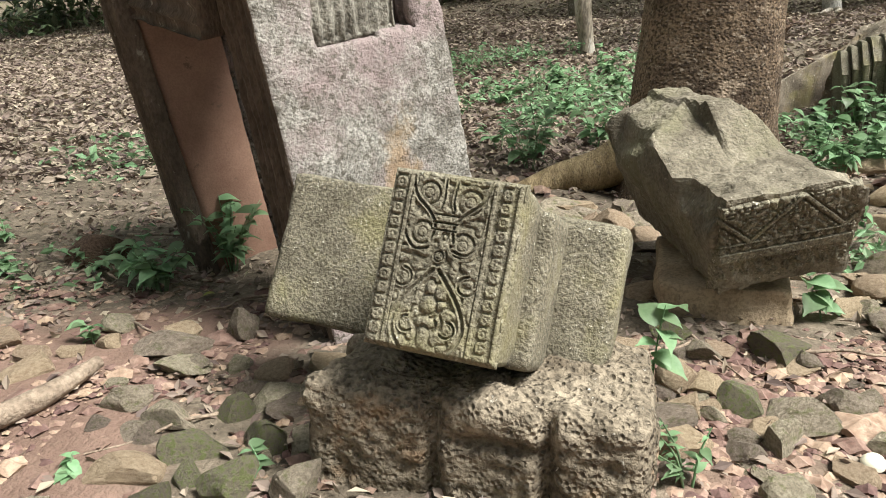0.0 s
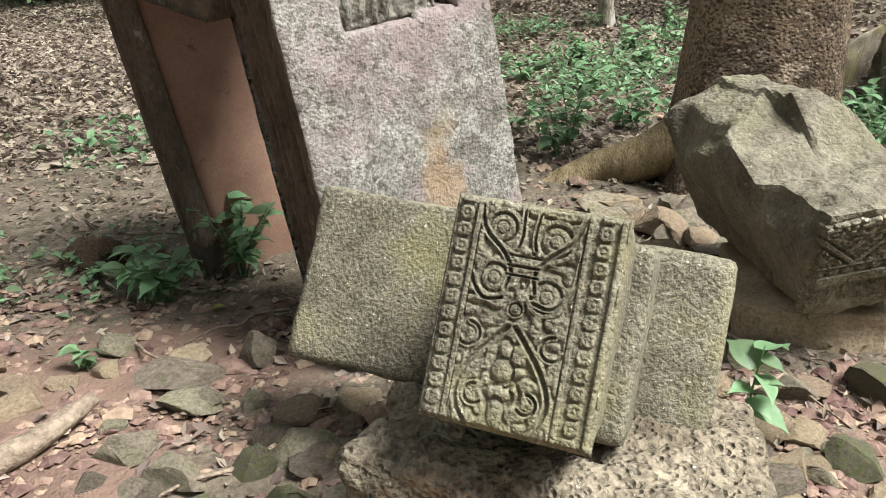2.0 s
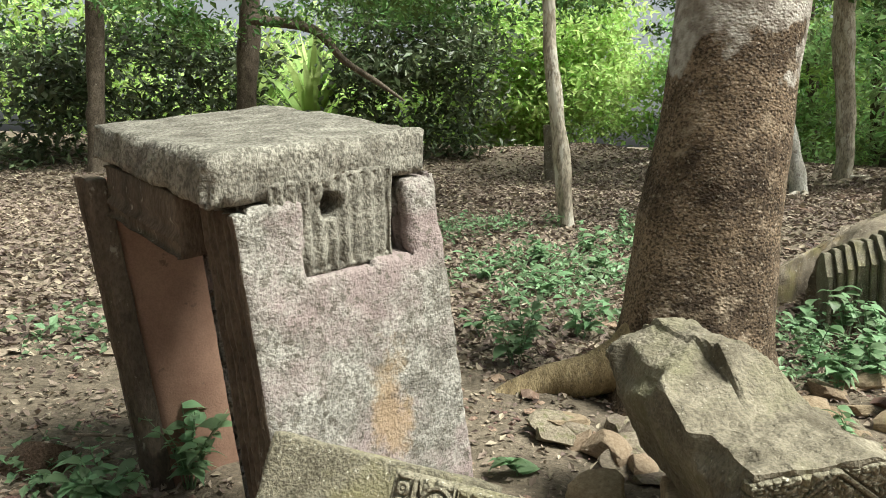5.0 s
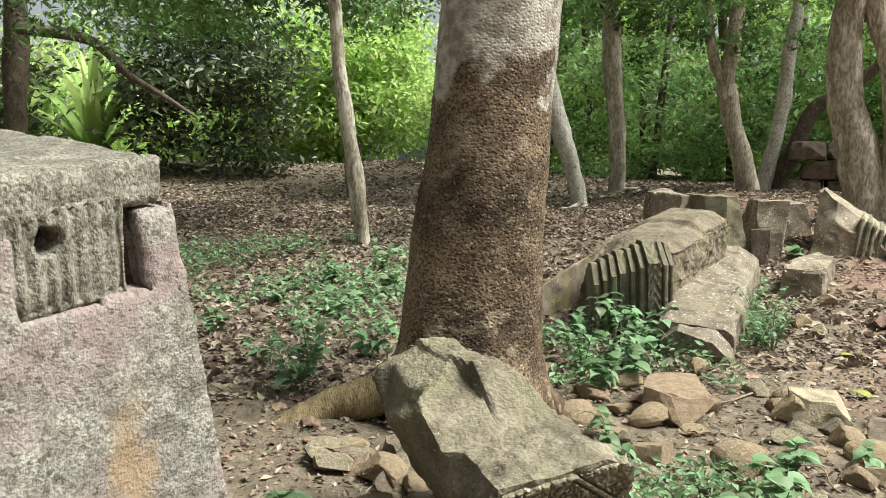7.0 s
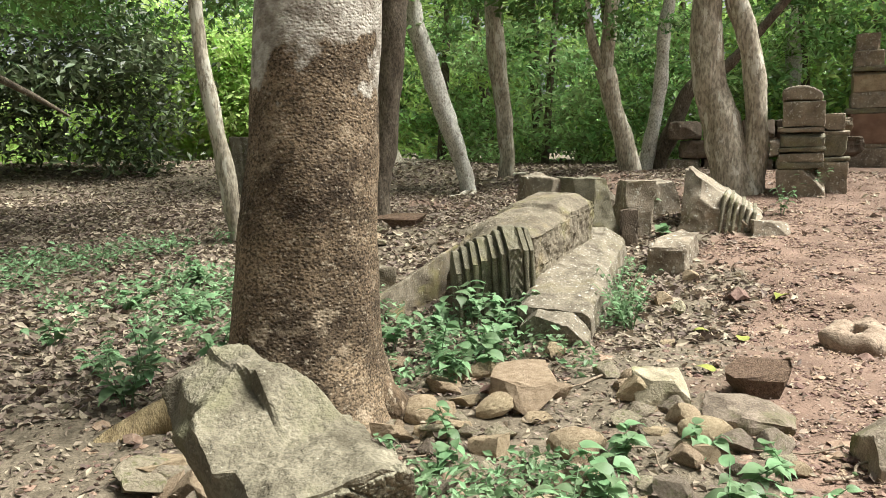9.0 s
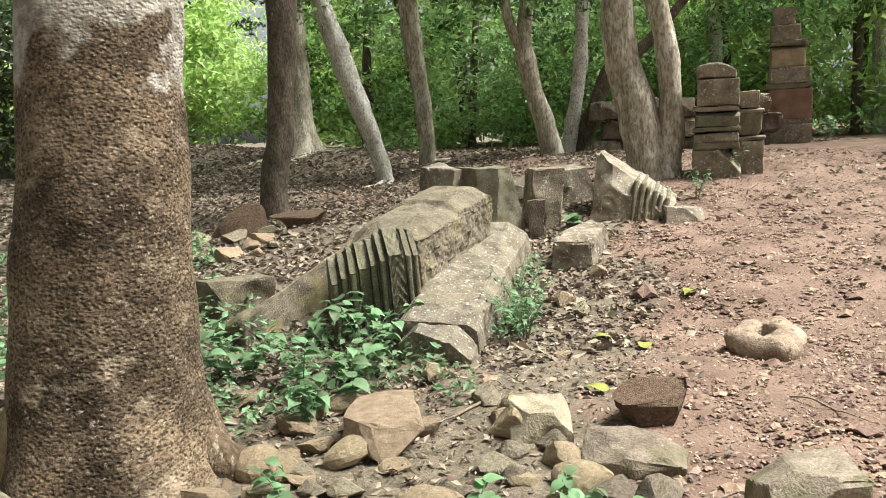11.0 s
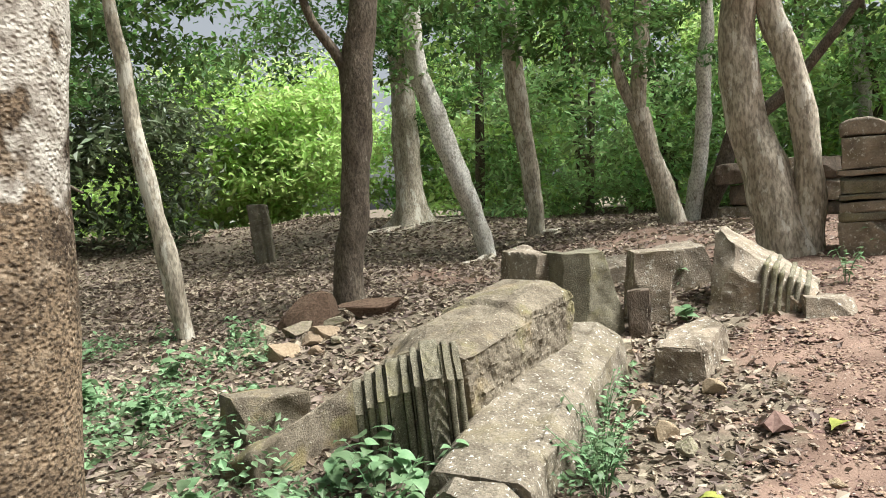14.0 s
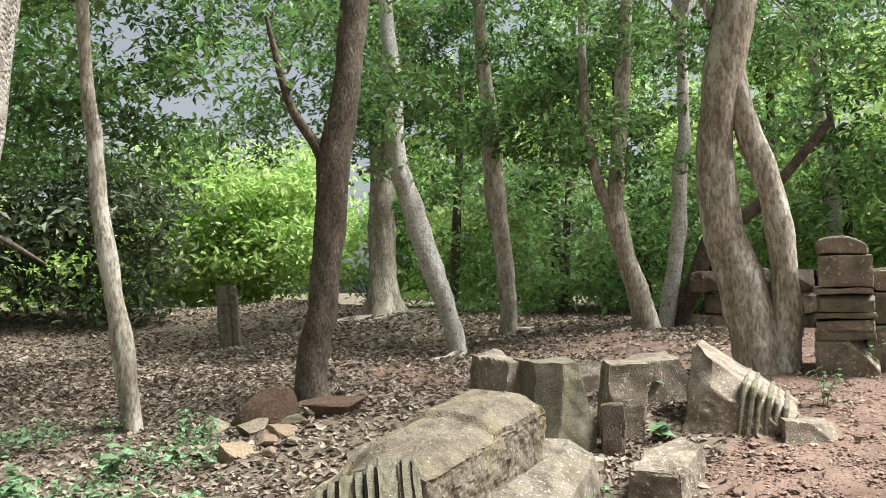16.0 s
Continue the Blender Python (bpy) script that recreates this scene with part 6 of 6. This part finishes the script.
for k, (x, y, hgt, n, kind, sp, sc) in enumerate((
        (3.02, 6.05, 0.42, 26, 2, 0.22, 1.25), (2.75, 6.25, 0.32, 20, 2, 0.2, 1.1), (-1.25, 3.14, 0.24, 90, 0, 0.18, 1.1), (-1.02, 3.40, 0.34, 70, 0, 0.18, 1.1), (-1.63, 3.31, 0.10, 40, 0, 0.24, 0.8), (-1.25, 2.54, 0.10, 12, 0, 0.05, 0.8), (0.59, 2.14, 0.30, 10, 2, 0.06, 0.9), (0.59, 1.70, 0.16, 34, 1, 0.12, 0.8), (1.31, 2.65, 0.20, 10, 2, 0.14, 1.0),
        (0.55, 5.5, 0.42, 40, 0, 0.24, 1.5), (1.0, 5.9, 0.4, 34, 0, 0.25, 1.5), (0.35, 3.55, 0.14, 10, 2, 0.10, 1.1), (0.46, 5.08, 0.36, 44, 0, 0.24, 1.4), (2.08, 5.88, 0.34, 46, 2, 0.26, 0.9), (2.75, 5.43, 0.30, 30, 2, 0.2, 0.9), (2.34, 4.96, 0.26, 9, 2, 0.1, 1.7), (1.55, 2.55, 0.2, 10, 2, 0.14, 1.0), (1.75, 2.9, 0.22, 18, 0, 0.2, 1.0),
        (2.35, 3.1, 0.20, 28, 2, 0.26, 1.0), (2.75, 2.85, 0.22, 30, 2, 0.28, 1.0), (2.2, 2.6, 0.2, 24, 2, 0.25, 0.9), (2.95, 3.25, 0.16, 24, 0, 0.22, 1.1), (2.6, 3.4, 0.2, 20, 2, 0.2, 0.9),
        (2.45, 5.35, 0.34, 30, 2, 0.28, 0.95), (2.95, 5.6, 0.40, 36, 2, 0.28, 0.95), (2.65, 5.0, 0.22, 14, 2, 0.2, 1.2), (3.25, 5.95, 0.34, 22, 2, 0.2, 1.1), (4.12, 5.55, 0.42, 90, 1, 0.34, 1.3), (4.35, 6.0, 0.5, 90, 1, 0.34, 1.3), (4.62, 6.5, 0.42, 60, 1, 0.28, 1.3), (4.25, 5.8, 0.3, 50, 0, 0.3, 0.9),
        (3.9, 7.2, 0.3, 30, 0, 0.2, 1.2), (5.1, 8.3, 0.3, 18, 1, 0.16, 1.6), (6.35, 8.9, 0.35, 20, 1, 0.2, 2.0), (6.95, 9.2, 0.3, 18, 0, 0.2, 1.6), (6.3, 8.05, 0.25, 8, 2, 0.1, 1.6), (7.1, 8.3, 0.25, 10, 2, 0.14, 1.4), (8.2, 8.2, 0.4, 30, 1, 0.25, 1.8), (9.3, 8.8, 0.4, 30, 1, 0.3, 1.8), (16.6, 13.1, 0.6, 40, 0, 0.4, 2.5),
        (2.2, 10.3, 0.4, 40, 1, 0.3, 2.0), (1.7, 9.6, 0.35, 40, 0, 0.4, 1.8), (1.1, 9.0, 0.3, 40, 0, 0.45, 1.8), (0.4, 8.2, 0.3, 40, 0, 0.5, 1.7), (1.6, 8.4, 0.3, 40, 0, 0.5, 1.7), (0.9, 7.4, 0.3, 36, 0, 0.4, 1.6), (-0.1, 6.9, 0.3, 34, 0, 0.4, 1.5), (-1.9, 3.2, 0.1, 24, 0, 0.25, 0.8), (-2.3, 3.8, 0.1, 24, 0, 0.3, 0.9), (-0.95, 1.75, 0.07, 12, 0, 0.05, 0.6), (-0.45, 1.75, 0.08, 10, 0, 0.05, 0.6),
        (2.05, 2.9, 0.22, 26, 2, 0.24, 0.85), (2.5, 2.55, 0.24, 30, 2, 0.3, 0.9), (2.85, 2.55, 0.2, 24, 2, 0.26, 0.8), (3.1, 2.9, 0.18, 20, 0, 0.22, 1.2), (1.75, 3.5, 0.2, 14, 0, 0.14, 1.1), (2.0, 4.0, 0.22, 16, 0, 0.14, 1.1), (2.3, 4.75, 0.28, 26, 0, 0.22, 1.3), (2.75, 5.25, 0.30, 26, 2, 0.26, 0.95), (2.2, 5.7, 0.34, 34, 2, 0.3, 0.95), (0.3, 5.9, 0.3, 26, 0, 0.25, 1.3), (1.7, 3.9, 0.12, 10, 0, 0.12, 0.9))):
    weed(x, y, hgt, n, kind, 200 + k, ("broad-leaved green weed", "fine-leaved green weed", "large heart-leaved green weed")[kind if kind != 0 else 0] + " growing among rubble and litter", sp, sc)


# ---- small things ----
v, f = tube([(-1.62, 1.55, 0.03), (-1.38, 1.82, 0.05), (-1.2, 2.08, 0.05), (-1.12, 2.3, 0.06)], [0.045, 0.04, 0.034, 0.02], sides=12, rings=6, seed=3, rough=0.15)
tagged(new("dead_branch", mesh_np("dead_branch", v, f, M_TWIG)), "dry grey-brown branch lying on the earth", "branch")


def fallen_leaf(x, y, rz, s, label="broad yellow-green leaf fallen on the earth"):
    ob = new("fallen_leaf", YELLOW_LEAF)
    ob.matrix_basis = Matrix.LocRotScale((x, y, hz(x, y) + 0.025), Euler((0.12, 0.05, rz)), (s, s, s))
    tagged(ob, label, "leaf", "fallen green leaves")


YELLOW_LEAF = leaf_mesh("fallen_leaf", 0.16, 0.12, M_YELLOW)
for x, y, rz, s in ((3.9, 4.31, 0.4, 1.0), (5.89, 5.77, 2.0, 1.2), (4.67, 5.28, 1.1, 1.0), (4.66, 4.9, -0.6, 0.9), (-0.99, 3.05, 2.2, 0.35), (3.45, 3.75, 0.3, 0.6)):
    fallen_leaf(x, y, rz, s)


def shell(x, y, rz):
    bm = bmesh.new()
    bmesh.ops.create_uvsphere(bm, u_segments=20, v_segments=10, radius=0.028)
    bmesh.ops.delete(bm, geom=[w for w in bm.verts if w.co.z < -0.004], context="VERTS")
    for w in bm.verts:
        w.co.x *= 1.25
    for fc in bm.faces:
        fc.smooth = True
    me = bpy.data.meshes.new("shell")
    bm.to_mesh(me)
    bm.free()
    me.materials.append(M_SHELL)
    ob = new("shell", me)
    ob.matrix_basis = pose(x, y, hz(x, y) + 0.02, 15, 10, rz)
    tagged(ob, "pale cream empty shell half lying in gravel", "shell", "pale shells")


for x, y, rz in ((1.05, 1.77, 30), (1.13, 1.79, 200), (1.10, 1.72, 90)):
    shell(x, y, rz)


# ---- palm behind the mound, roots on the slope, twigs ----
def palm(x, y, n, length):
    t = thing("fan_palm", (x, y, hz(x, y)), "young palm with long arching pale green fronds", "palm", "palms behind the mound")
    me = leaf_mesh("frond", length, length * 0.07, M_LIMESUN)
    rng = random.Random(int(x * 10))
    for k in range(n):
        ob = new("frond", me)
        ob.parent = t
        s = rng.uniform(0.7, 1.1)
        ob.matrix_basis = Matrix.LocRotScale((0, 0, 0.2), Euler((rng.uniform(0.5, 1.35), 0, rng.uniform(0, 6.28)), "XYZ"), (s, s, s))


palm(-5.2, 30.0, 60, 5.2)
palm(-7.4, 30.5, 50, 4.8)


def surface_root(x, y, a, length, seed):
    rng = np.random.default_rng(seed)
    pts = []
    for k in range(6):
        q = k / 5
        px, py = x + length * q * math.cos(a + 0.5 * q * rng.normal()), y + length * q * math.sin(a + 0.5 * q * rng.normal())
        pts.append((px, py, hz(px, py) + 0.05 - 0.10 * q))
    v, f = tube(pts, [0.07, 0.06, 0.05, 0.04, 0.03, 0.015], sides=8, rings=5, seed=seed, rough=0.12)
    tagged(new("surface_root", mesh_np("surface_root", v, f, M_TRUNK)), "bare grey root snaking over the leaf litter", "root", "bare roots on the mound")


for k in range(14):
    surface_root(7.73 + 0.3 * math.cos(k), 25.0, -2.9 + k * 0.21, 3.0 + 1.0 * math.sin(k * 1.7), 300 + k)
for k, (x, y) in enumerate(((7.1, 15.9), (7.1, 15.9), (8.85, 17.8), (8.85, 17.8), (10.8, 15.4), (11.5, 15.85), (8.75, 9.7))):
    surface_root(x, y, -2.6 + k * 0.9, 1.4, 330 + k)


def twig(x, y, a, length, r, seed):
    rng = np.random.default_rng(seed)
    pts = []
    for k in range(5):
        q = k / 4
        px, py = x + length * q * math.cos(a) + rng.normal(0, 0.02), y + length * q * math.sin(a) + rng.normal(0, 0.02)
        pts.append((px, py, hz(px, py) + 0.02 + 0.03 * rng.uniform()))
    v, f = tube(pts, [r, r * 0.9, r * 0.8, r * 0.6, r * 0.3], sides=6, rings=4, seed=seed, rough=0.1)
    tagged(new("twig", mesh_np("twig", v, f, M_TWIG)), "thin dry twig lying on the ground", "twig", "dry twigs")


rt = np.random.default_rng(9)
for k in range(46):
    zone = ((-2.2, -0.3, 1.2, 4.5), (0.5, 1.8, 1.2, 4.2), (1.5, 5.0, 2.6, 6.0), (-3, 6, 5, 12))[k % 4]
    twig(rt.uniform(zone[0], zone[1]), rt.uniform(zone[2], zone[3]), rt.uniform(0, 6.28), rt.uniform(0.15, 0.6), rt.uniform(0.003, 0.008), 400 + k)
